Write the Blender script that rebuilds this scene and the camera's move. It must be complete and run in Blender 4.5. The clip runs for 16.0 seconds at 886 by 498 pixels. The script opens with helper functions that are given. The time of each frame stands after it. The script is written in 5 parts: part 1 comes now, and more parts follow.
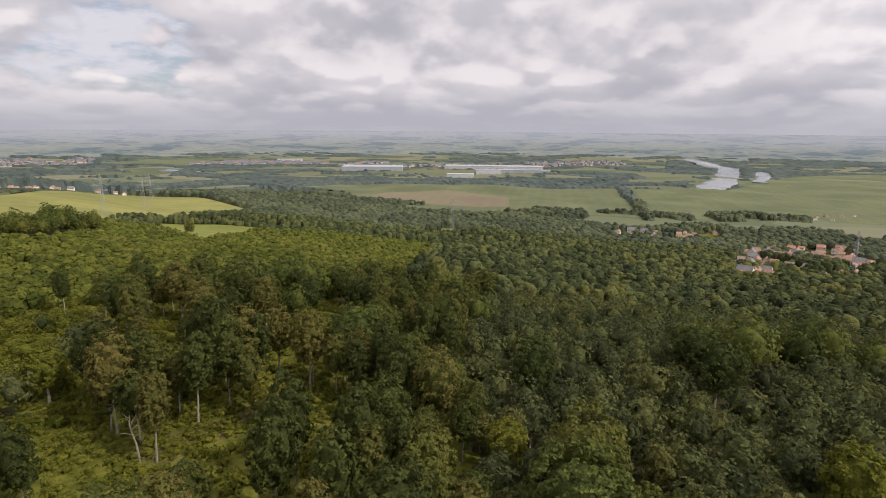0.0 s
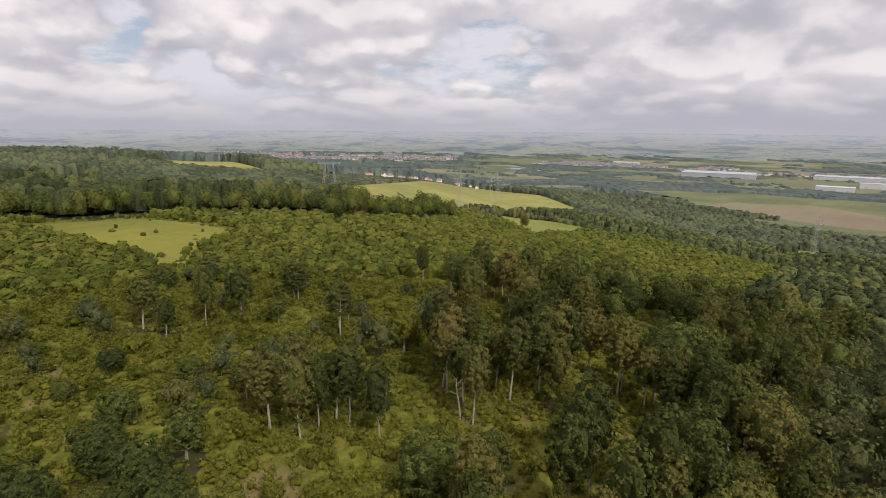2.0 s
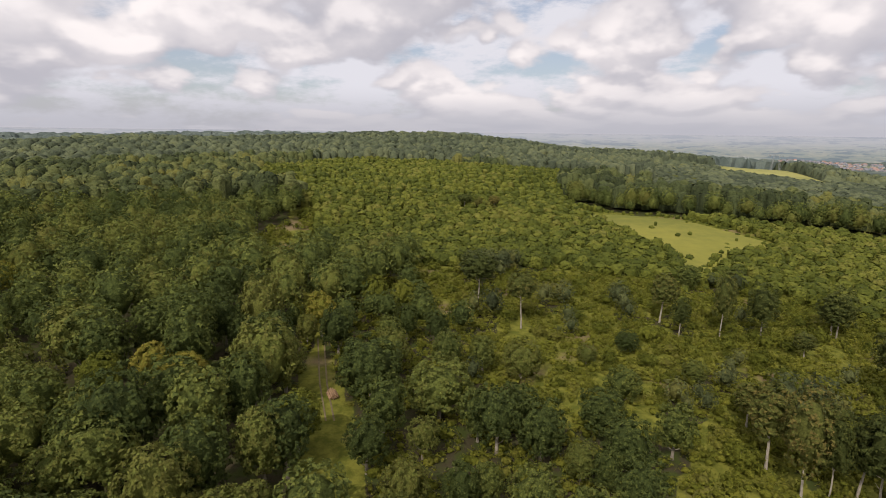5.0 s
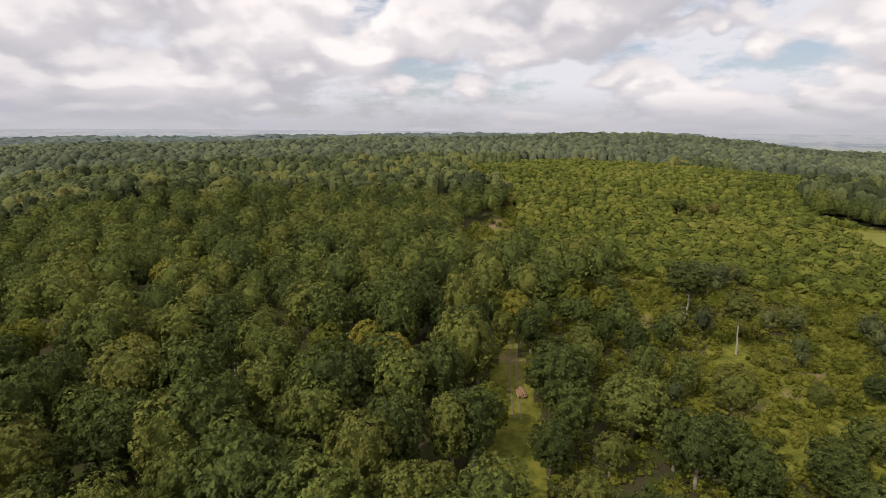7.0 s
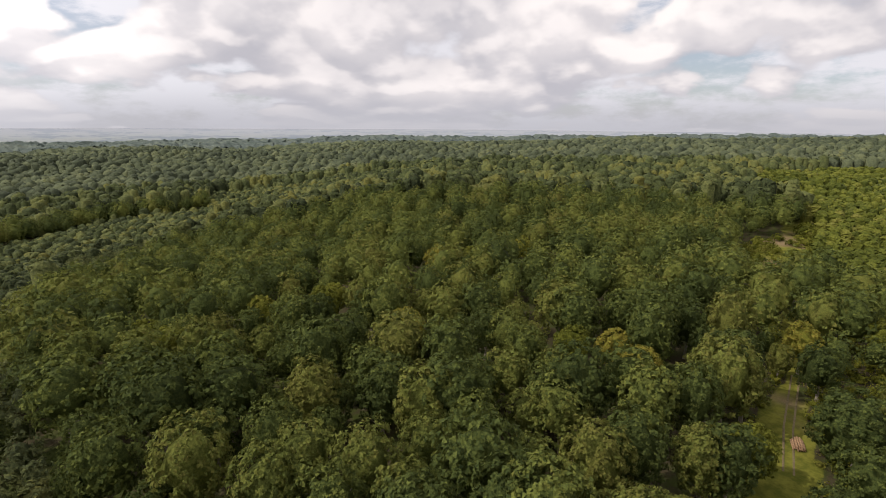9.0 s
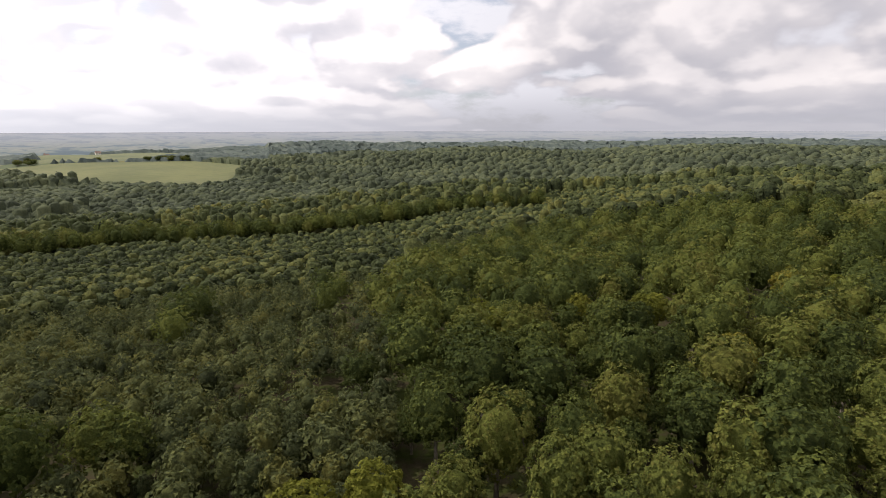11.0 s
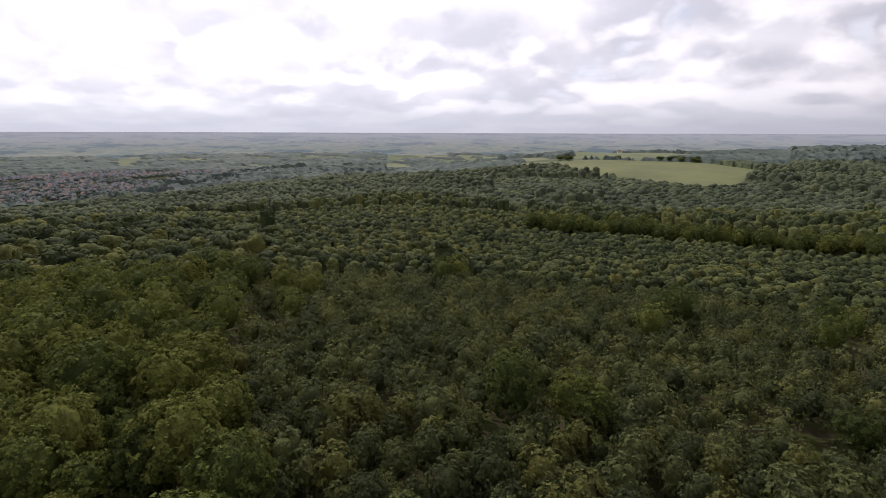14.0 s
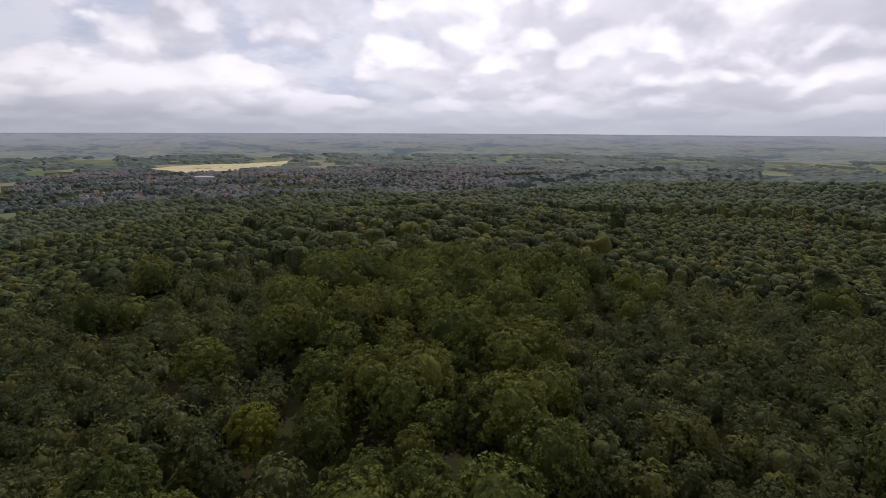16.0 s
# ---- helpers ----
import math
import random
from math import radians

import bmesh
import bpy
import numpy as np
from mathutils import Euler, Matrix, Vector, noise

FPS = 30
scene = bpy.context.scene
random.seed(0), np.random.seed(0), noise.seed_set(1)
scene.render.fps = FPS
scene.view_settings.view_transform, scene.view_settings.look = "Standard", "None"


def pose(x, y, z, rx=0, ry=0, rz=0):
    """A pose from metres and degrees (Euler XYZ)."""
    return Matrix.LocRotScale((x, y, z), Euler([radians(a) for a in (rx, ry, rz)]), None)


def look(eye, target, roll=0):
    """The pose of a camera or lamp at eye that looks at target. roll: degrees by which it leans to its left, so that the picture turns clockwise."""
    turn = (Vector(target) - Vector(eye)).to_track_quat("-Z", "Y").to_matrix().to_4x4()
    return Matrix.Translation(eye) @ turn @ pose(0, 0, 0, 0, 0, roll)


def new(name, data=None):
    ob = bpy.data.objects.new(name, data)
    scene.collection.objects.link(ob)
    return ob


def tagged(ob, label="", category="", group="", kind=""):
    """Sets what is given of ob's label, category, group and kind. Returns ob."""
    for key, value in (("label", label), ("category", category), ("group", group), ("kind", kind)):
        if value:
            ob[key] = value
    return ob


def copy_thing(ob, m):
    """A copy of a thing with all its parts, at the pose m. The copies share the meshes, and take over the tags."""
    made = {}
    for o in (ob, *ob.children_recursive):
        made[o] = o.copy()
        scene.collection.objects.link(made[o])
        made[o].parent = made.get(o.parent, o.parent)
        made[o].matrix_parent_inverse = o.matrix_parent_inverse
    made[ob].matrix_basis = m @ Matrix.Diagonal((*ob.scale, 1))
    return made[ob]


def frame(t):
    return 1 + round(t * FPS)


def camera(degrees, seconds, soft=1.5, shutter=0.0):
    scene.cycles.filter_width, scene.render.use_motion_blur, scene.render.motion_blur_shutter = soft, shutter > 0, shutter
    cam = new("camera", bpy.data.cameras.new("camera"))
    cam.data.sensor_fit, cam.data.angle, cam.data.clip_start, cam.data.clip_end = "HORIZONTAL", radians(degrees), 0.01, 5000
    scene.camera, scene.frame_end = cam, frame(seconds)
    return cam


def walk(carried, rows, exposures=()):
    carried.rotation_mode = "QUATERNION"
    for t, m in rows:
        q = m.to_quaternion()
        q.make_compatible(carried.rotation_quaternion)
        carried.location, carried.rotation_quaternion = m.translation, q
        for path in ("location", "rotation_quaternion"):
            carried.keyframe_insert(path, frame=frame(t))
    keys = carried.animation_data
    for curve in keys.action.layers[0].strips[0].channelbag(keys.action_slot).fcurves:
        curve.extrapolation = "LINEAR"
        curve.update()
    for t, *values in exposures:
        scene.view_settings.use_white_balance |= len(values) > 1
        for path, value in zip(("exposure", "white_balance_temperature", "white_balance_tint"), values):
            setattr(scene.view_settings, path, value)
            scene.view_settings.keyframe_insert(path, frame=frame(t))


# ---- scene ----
cam = camera(78.06, 16.0, soft=0.85)

# The drone hangs in one place and turns: seconds, bearing, pitch, roll.
WALK = (
    (0.0, 0.00, -12.47, -0.38),
    (0.5, 9.18, -12.46, -0.39),
    (1.0, 17.41, -12.44, -0.40),
    (1.5, 25.56, -12.46, -0.41),
    (2.0, 33.85, -12.46, -0.39),
    (2.5, 41.55, -12.42, -0.32),
    (3.0, 49.29, -12.39, -0.25),
    (3.5, 58.26, -12.36, -0.30),
    (4.0, 67.94, -12.33, -0.35),
    (4.5, 77.50, -12.35, -0.40),
    (5.0, 86.67, -12.34, -0.49),
    (5.2, 90.30, -12.34, -0.50),
    (5.7, 98.00, -12.33, -0.43),
    (6.2, 103.20, -12.34, -0.37),
    (6.7, 106.50, -12.34, -0.26),
    (7.0, 107.80, -12.35, -0.23),
    (7.3, 108.52, -12.36, -0.20),
    (7.5, 109.08, -12.36, -0.20),
    (7.7, 111.50, -12.35, -0.19),
    (8.0, 116.90, -12.35, -0.20),
    (8.5, 126.04, -12.38, -0.28),
    (9.0, 134.79, -12.42, -0.32),
    (9.2, 138.34, -12.44, -0.34),
    (11.3, 173.39, -12.31, -0.09),
    (11.5, 176.60, -12.31, -0.10),
    (12.0, 184.94, -12.30, -0.14),
    (12.5, 193.10, -12.31, -0.20),
    (13.0, 201.26, -12.35, -0.24),
    (13.5, 209.69, -12.35, -0.24),
    (14.0, 218.13, -12.33, -0.24),
    (14.5, 226.81, -12.31, -0.24),
    (15.0, 235.66, -12.31, -0.23),
    (15.5, 244.80, -12.29, -0.25),
    (16.0, 254.05, -12.26, -0.27),
)

# Height of the land round the lookout: rows are bearings (degrees, left of ahead), columns distances from the middle.
EYE = 60.0
RING = (0, 150, 300, 500, 800, 1150, 1600, 2200, 3200, 4960)
LAND = {
    -60: (0, -6, -24, -55, -88, -98, -100, -100, -98, 28),
    -25: (0, -7, -30, -60, -90, -100, -100, -100, -98, 28),
    0: (0, -8, -28, -54, -86, -100, -100, -100, -98, 30),
    25: (0, -4, -16, -34, -50, -70, -97, -100, -98, 32),
    45: (0, -2, -6, -10, -14, -34, -72, -95, -96, 32),
    54: (0, -1, -3, -5, -6, -9, -38, -92, -95, 32),
    65: (0, 0, -1, -2, 0, 2, -34, -85, -94, 33),
    88: (0, 0, 2, 8, 20, 32, 26, -45, -80, 36),
    110: (0, 1, 4, 9, 18, 27, 24, -40, -75, 44),
    135: (0, 1, 4, 6, 10, 15, 20, -30, -70, 54),
    160: (0, -3, -12, -22, -14, 0, 8, -40, -75, 50),
    188: (0, -5, -20, -35, -34, -14, 6, -60, -85, 38),
    203: (0, -5, -20, -36, -37, -18, -4, -70, -88, 32),
    225: (0, -4, -16, -28, -42, -50, -58, -80, -92, 30),
    255: (0, -2, -6, -18, -66, -88, -92, -95, -95, 32),
    280: (0, -2, -6, -26, -76, -92, -95, -97, -96, 30),
}



def height(x, y):
    """Metres of the ground's surface over the foot of the lookout."""
    x, y = np.asarray(x, float), np.asarray(y, float)
    r = np.hypot(x, y)
    a = np.degrees(np.arctan2(-x, y)) % 360
    keys = sorted(k % 360 for k in LAND)
    rows = np.array([LAND[k] if k in LAND else LAND[k - 360] for k in keys], float)
    keys = np.array(keys + [keys[0] + 360], float)
    rows = np.vstack([rows, rows[:1]])
    a = np.where(a < keys[0], a + 360, a)
    i = np.clip(np.searchsorted(keys, a, side="right") - 1, 0, len(keys) - 2)
    u = (a - keys[i]) / (keys[i + 1] - keys[i])
    u = u * u * (3 - 2 * u)
    ring = np.array(RING, float)
    j = np.clip(np.searchsorted(ring, r, side="right") - 1, 0, len(ring) - 2)
    v = np.clip((r - ring[j]) / (ring[j + 1] - ring[j]), 0, 1)
    jm, jp = np.maximum(j - 1, 0), np.minimum(j + 2, len(ring) - 1)

    def along(k):
        h0, h1 = rows[k, j], rows[k, j + 1]
        w = ring[j + 1] - ring[j]
        m0 = (rows[k, j + 1] - rows[k, jm]) / (ring[j + 1] - ring[jm]) * w
        m1 = (rows[k, jp] - rows[k, j]) / (ring[jp] - ring[j]) * w
        v2, v3 = v * v, v * v * v
        return h0 * (2 * v3 - 3 * v2 + 1) + m0 * (v3 - 2 * v2 + v) + h1 * (3 * v2 - 2 * v3) + m1 * (v3 - v2)

    z = along(i) * (1 - u) + along(i + 1) * u
    near = np.clip(r / 400, 0, 1) * np.clip((3600 - r) / 800, 0, 1)
    z = z + near * (3.0 * np.sin(x / 97 + 1.3) * np.cos(y / 121) + 1.6 * np.sin(x / 41 + y / 53))
    return z


walk(cam, [(t, pose(0, 0, EYE, 90 + p, r, yaw)) for t, yaw, p, r in WALK],
     exposures=((0.0, -0.17, 6220, 16), (5.0, -0.05, 6300, 15), (9.0, 0.02, 6350, 14), (12.0, -0.05, 6220, 16), (13.5, -0.25, 6050, 17), (16.0, -0.78, 5920, 18)))

# ---- sky and sun ----
SUN_AZ, SUN_UP = 243.0, 44.0
sun_way = Vector((-math.sin(radians(SUN_AZ)) * math.cos(radians(SUN_UP)), math.cos(radians(SUN_AZ)) * math.cos(radians(SUN_UP)), math.sin(radians(SUN_UP))))
sun_lamp = bpy.data.lights.new("sun", "SUN")
sun_lamp.energy, sun_lamp.angle, sun_lamp.color = 3.6, radians(0.53), (1.0, 0.93, 0.80)
sun_ob = new("sun", sun_lamp)
sun_ob.matrix_world = look((0, 0, 300), Vector((0, 0, 300)) - sun_way)


class Nodes:
    """Short hand for node trees."""

    def __init__(self, tree):
        self.tree = tree
        tree.nodes.clear()

    def add(self, kind, **values):
        n = self.tree.nodes.new(kind)
        for key, value in values.items():
            setattr(n, key, value)
        return n

    def put(self, socket, value):
        if value is None:
            return
        if isinstance(value, bpy.types.NodeSocket):
            self.tree.links.new(value, socket)
        elif isinstance(value, (tuple, list)) and len(value) == 3 and socket.type == "RGBA":
            socket.default_value = (*value, 1)
        else:
            socket.default_value = value

    def math(self, op, a, b=0.0, c=None, clamp=False):
        n = self.add("ShaderNodeMath", operation=op, use_clamp=clamp)
        self.put(n.inputs[0], a), self.put(n.inputs[1], b)
        if c is not None:
            self.put(n.inputs[2], c)
        return n.outputs[0]

    def vec(self, op, a, b=None, scale=None):
        n = self.add("ShaderNodeVectorMath", operation=op)
        self.put(n.inputs[0], a)
        if b is not None:
            self.put(n.inputs[1], b)
        if scale is not None:
            self.put(n.inputs["Scale"], scale)
        return n.outputs["Value"] if op in ("DOT_PRODUCT", "LENGTH") else n.outputs["Vector"]

    def mix(self, f, a, b, blend="MIX"):
        n = self.add("ShaderNodeMix", data_type="RGBA", blend_type=blend)
        self.put(n.inputs[0], f), self.put(n.inputs[6], a), self.put(n.inputs[7], b)
        return n.outputs[2]

    def noise(self, vector, scale, detail=4.0, rough=0.55, distort=0.0):
        n = self.add("ShaderNodeTexNoise")
        self.put(n.inputs["Vector"], vector)
        for key, value in (("Scale", scale), ("Detail", detail), ("Roughness", rough), ("Distortion", distort)):
            self.put(n.inputs[key], value)
        return n.outputs["Fac"]

    def add_noise_colour(self, vector, scale):
        n = self.add("ShaderNodeTexNoise")
        self.put(n.inputs["Vector"], vector), self.put(n.inputs["Scale"], scale), self.put(n.inputs["Detail"], 4.0)
        return n.outputs["Color"]

    def ramp(self, f, *stops):
        n = self.add("ShaderNodeValToRGB")
        self.put(n.inputs[0], f)
        while len(n.color_ramp.elements) < len(stops):
            n.color_ramp.elements.new(0.5)
        for e, (at, colour) in zip(n.color_ramp.elements, stops):
            e.position = at
            e.color = (*colour, 1) if isinstance(colour, tuple) else (colour, colour, colour, 1)
        return n.outputs[0]

    def span(self, f, a, b, lo=0.0, hi=1.0, smooth=True):
        n = self.add("ShaderNodeMapRange", interpolation_type="SMOOTHSTEP" if smooth else "LINEAR")
        for i, value in enumerate((f, a, b, lo, hi)):
            self.put(n.inputs[i], value)
        return n.outputs[0]


def build_sky():
    """Broken cumulus in layers under a pale blue sky, brighter towards the sun."""
    world = bpy.data.worlds.new("sky")
    world.use_nodes = True
    scene.world = world
    k = Nodes(world.node_tree)
    coord = k.add("ShaderNodeTexCoord").outputs["Generated"]
    way = k.vec("NORMALIZE", coord)
    split = k.add("ShaderNodeSeparateXYZ")
    k.put(split.inputs[0], way)
    x, y, z = split.outputs
    up = k.math("MAXIMUM", z, 0.0)
    air = k.add("ShaderNodeTexSky", sky_type="NISHITA", sun_disc=False, sun_elevation=radians(SUN_UP), sun_rotation=radians(360 - SUN_AZ))
    blue = k.vec("SCALE", air.outputs[0], scale=0.085)
    # heaped clouds: broad masses, billows on them, flatter towards the horizon
    tall = k.math("SQRT", k.math("ADD", up, 0.010))

    def heap(shift, detail):
        flat = k.add("ShaderNodeCombineXYZ")
        k.put(flat.inputs[0], k.math("MULTIPLY", x, 2.5)), k.put(flat.inputs[1], k.math("MULTIPLY", y, 2.5))
        k.put(flat.inputs[2], k.math("MULTIPLY", k.math("ADD", tall, shift), 3.3))
        big = k.noise(flat.outputs[0], 0.55, 1.0, 0.5)
        mid = k.noise(flat.outputs[0], 1.5, detail, 0.46)
        billow = k.add("ShaderNodeTexVoronoi", feature="SMOOTH_F1")
        k.put(billow.inputs["Vector"], k.vec("ADD", flat.outputs[0], k.vec("SCALE", k.add_noise_colour(flat.outputs[0], 2.6), scale=0.60)))
        k.put(billow.inputs["Scale"], 3.6), k.put(billow.inputs["Smoothness"], 0.65)
        puff = k.math("MULTIPLY", billow.outputs["Distance"], -0.32)
        return k.math("ADD", k.math("ADD", k.math("MULTIPLY", big, 0.5), k.math("MULTIPLY", mid, 0.75)), puff), big

    (here, mass), (above, _), (over, _) = heap(0.0, 6.0), heap(0.11, 2.0), heap(0.032, 5.0)
    cover = k.span(here, 0.355, 0.425)
    lit = k.math("ADD", k.span(k.math("SUBTRACT", here, above), -0.20, 0.22, 0.0, 0.56), k.span(k.math("SUBTRACT", here, over), -0.05, 0.085, 0.0, 0.44))
    thick = k.span(k.math("ADD", k.math("MULTIPLY", here, 0.6), k.math("MULTIPLY", mass, 0.4)), 0.46, 0.62)
    toward = k.vec("DOT_PRODUCT", way, tuple(sun_way))
    glow = k.math("POWER", k.span(toward, 0.10, 0.78, smooth=False), 1.25)
    wisp = k.noise(k.vec("MULTIPLY", way, (3.0, 3.0, 9.0)), 2.0, 6.0, 0.6)
    veil = k.mix(k.span(wisp, 0.38, 0.56, 0.30, 1.0), blue, (0.80, 0.795, 0.81))
    shade = k.mix(lit, (0.535, 0.525, 0.550), (1.06, 0.990, 0.925))
    shade = k.mix(k.math("MULTIPLY", thick, 0.5), shade, k.mix(lit, (0.52, 0.512, 0.53), (0.84, 0.80, 0.785)))
    sky = k.mix(cover, veil, shade)
    # thin bright cloud towards the sun
    bright = k.mix(cover, k.mix(k.span(wisp, 0.40, 0.60), (1.06, 1.09, 1.17), (1.42, 1.40, 1.40)), k.mix(lit, (1.10, 1.07, 1.09), (2.05, 1.94, 1.83)))
    sky = k.mix(k.math("MULTIPLY", glow, 0.95, clamp=True), sky, bright)
    low = k.span(z, 0.0, 0.080, 1.0, 0.0)
    sky = k.mix(k.math("MULTIPLY", low, 0.88), sky, k.mix(glow, (0.515, 0.515, 0.54), (0.88, 0.89, 0.92)))
    back = k.add("ShaderNodeBackground")
    k.put(back.inputs[0], sky), k.put(back.inputs[1], 1.0)
    out = k.add("ShaderNodeOutputWorld")
    k.put(out.inputs[0], back.outputs[0])


build_sky()


# ---- materials ----
def material(name, paint, rough=0.8, metal=0.0, spec=0.3):
    """paint(k, place) gives the colour, and perhaps a height for the relief."""
    m = bpy.data.materials.new(name)
    m.use_nodes = True
    k = Nodes(m.node_tree)
    place = k.add("ShaderNodeTexCoord").outputs["Object"]
    got = paint(k, place)
    colour, relief, depth = got if isinstance(got, tuple) and len(got) == 3 and not isinstance(got[0], float) else (got, None, 0)
    bsdf = k.add("ShaderNodeBsdfPrincipled")
    k.put(bsdf.inputs["Base Color"], colour)
    k.put(bsdf.inputs["Roughness"], rough), k.put(bsdf.inputs["Metallic"], metal)
    k.put(bsdf.inputs["Specular IOR Level"], spec)
    if relief is not None:
        bump = k.add("ShaderNodeBump")
        k.put(bump.inputs["Height"], relief), k.put(bump.inputs["Distance"], depth), k.put(bump.inputs["Strength"], 1.0)
        k.put(bsdf.inputs["Normal"], bump.outputs[0])
    out = k.add("ShaderNodeOutputMaterial")
    k.put(out.inputs[0], bsdf.outputs[0])
    return m


def plain(colour, spread=0.25, scale=1.0, rough=0.8, metal=0.0, name="paint"):
    """A surface with grain at two scales."""
    def paint(k, place):
        a, b = k.noise(place, scale, 3.0), k.noise(place, scale * 9, 4.0)
        f = k.math("ADD", k.math("MULTIPLY", a, 0.6), k.math("MULTIPLY", b, 0.4))
        lo = tuple(c * (1 - spread) for c in colour)
        hi = tuple(min(1.0, c * (1 + spread)) for c in colour)
        return k.mix(k.span(f, 0.3, 0.7), lo, hi)
    return material(name, paint, rough, metal)


def foliage(name, dark, mid, light, odd=(0.14, 0.13, 0.03), stuff=False, bump=0.0, leaf=4.0, each_leaf=0.0):
    """Leaves: one tint a tree, another a leaf, mottled with painted crevice shade."""
    m = bpy.data.materials.new(name)
    m.use_nodes = True
    k = Nodes(m.node_tree)
    place = k.add("ShaderNodeTexCoord").outputs["Object"]
    if stuff:
        tree = k.add("ShaderNodeAttribute", attribute_name="tint").outputs["Fac"]
    else:
        tree = k.add("ShaderNodeObjectInfo").outputs["Random"]
    each = k.add("ShaderNodeNewGeometry").outputs["Random Per Island"]
    patch = k.noise(place, 0.35 if not stuff else leaf * 0.25, 3.0)
    f = k.math("ADD", k.math("MULTIPLY", tree, 0.92), k.math("MULTIPLY", k.math("SUBTRACT", patch, 0.64), 0.5))
    f = k.math("ADD", f, k.math("MULTIPLY", each, each_leaf) if bump else k.math("MULTIPLY_ADD", each, 0.52, -0.11))
    colour = k.ramp(f, (0.0, dark), (0.42, mid), (0.76, light), (0.97, odd))
    # fine noise darkens the colour like shade in gaps between clumps
    fine = k.noise(place, leaf if bump else 2.6, 4.0, 0.7)
    colour = k.mix(k.span(fine, 0.38, 0.62), k.mix(0.48, colour, dark), k.mix(0.24, colour, light))
    bsdf = k.add("ShaderNodeBsdfPrincipled")
    k.put(bsdf.inputs["Base Color"], colour), k.put(bsdf.inputs["Roughness"], 0.7), k.put(bsdf.inputs["Specular IOR Level"], 0.03 if bump else 0.04)
    shader = bsdf.outputs[0]
    if bump:
        rise = k.add("ShaderNodeBump")
        k.put(rise.inputs["Height"], k.noise(place, leaf * 0.7, 5.0, 0.75)), k.put(rise.inputs["Distance"], bump)
        k.put(bsdf.inputs["Normal"], rise.outputs[0])
    else:
        rise = k.add("ShaderNodeBump")
        k.put(rise.inputs["Height"], k.noise(place, 1.9, 4.0, 0.7)), k.put(rise.inputs["Distance"], 0.38)
        k.put(bsdf.inputs["Normal"], rise.outputs[0])
        thin = k.add("ShaderNodeBsdfTranslucent")
        k.put(thin.inputs[0], k.mix(0.5, colour, light))
        both = k.add("ShaderNodeMixShader")
        k.put(both.inputs[0], 0.28), k.put(both.inputs[1], shader), k.put(both.inputs[2], thin.outputs[0])
        shader = both.outputs[0]
    out = k.add("ShaderNodeOutputMaterial")
    k.put(out.inputs[0], shader)
    return m


OAK = (0.022, 0.034, 0.012), (0.068, 0.089, 0.024), (0.165, 0.180, 0.038)
# extra blue in the young leaves stands in for haze
YOUNG = (0.025, 0.033, 0.017), (0.067, 0.081, 0.033), (0.150, 0.160, 0.055)
SCRUB = (0.042, 0.053, 0.009), (0.100, 0.110, 0.015), (0.170, 0.172, 0.023)
# blue haze of the distance is mixed into these leaf colours
HAZED_LEAF = (0.046, 0.060, 0.054), (0.076, 0.094, 0.082), (0.112, 0.130, 0.104)
mat_oak = foliage("oak leaves", *OAK)
mat_young = foliage("young leaves", *YOUNG)
mat_tall = foliage("beech leaves", (0.030, 0.041, 0.013), (0.068, 0.081, 0.020), (0.135, 0.140, 0.033), (0.19, 0.14, 0.04))
mat_light_oak = foliage("lime green oak leaves", (0.070, 0.082, 0.012), (0.142, 0.150, 0.022), (0.205, 0.200, 0.032), (0.24, 0.19, 0.035))
mat_shrub = foliage("shrub leaves", *SCRUB)
mat_oak_stuff = foliage("oak leaves of the wood", *OAK, stuff=True)
mat_young_stuff = foliage("young leaves of the wood", *YOUNG, stuff=True)
mat_tall_stuff = foliage("beech leaves of the wood", *OAK, stuff=True)
mat_shrub_stuff = foliage("shrub leaves of the scrub", *SCRUB, stuff=True)
# far woods, with the haze already in their colour
mat_hazed_canopy = foliage("canopy leaves", *HAZED_LEAF, stuff=True, bump=0.45, leaf=0.7)
mat_low = foliage("bramble leaves", (0.062, 0.072, 0.010), (0.132, 0.138, 0.018), (0.205, 0.196, 0.028), stuff=True)
mat_canopy_light = foliage("scrub canopy leaves", (0.040, 0.049, 0.008), (0.085, 0.094, 0.013), (0.125, 0.130, 0.018), stuff=True, bump=0.4, leaf=0.9)
mat_bark = plain((0.20, 0.17, 0.13), 0.4, 1.2, 0.9, name="grey bark")
mat_pale_bark = plain((0.27, 0.235, 0.18), 0.3, 1.0, 0.85, name="pale bark")


def paint_grass(k, place):
    """Grass with bare patches in the open, leaf litter under trees; the two meet raggedly."""
    a, b, c = k.noise(place, 0.035, 4.0), k.noise(place, 0.35, 5.0, 0.65), k.noise(place, 3.0, 3.0)
    grass = k.mix(k.span(b, 0.35, 0.65), (0.072, 0.080, 0.012), (0.145, 0.140, 0.024))
    earth = k.mix(c, (0.10, 0.070, 0.035), (0.22, 0.165, 0.09))
    open_land = k.mix(k.span(a, 0.55, 0.68), grass, earth)
    litter = k.mix(k.span(k.noise(place, 0.25, 4.0), 0.4, 0.62), k.mix(c, (0.030, 0.026, 0.014), (0.060, 0.048, 0.026)), (0.040, 0.050, 0.012))
    clear = k.add("ShaderNodeAttribute", attribute_name="tint").outputs["Fac"]
    edge = k.math("ADD", clear, k.math("MULTIPLY", k.math("SUBTRACT", b, 0.5), 0.9))
    return k.mix(k.span(edge, 0.38, 0.62), litter, open_land), b, 0.5


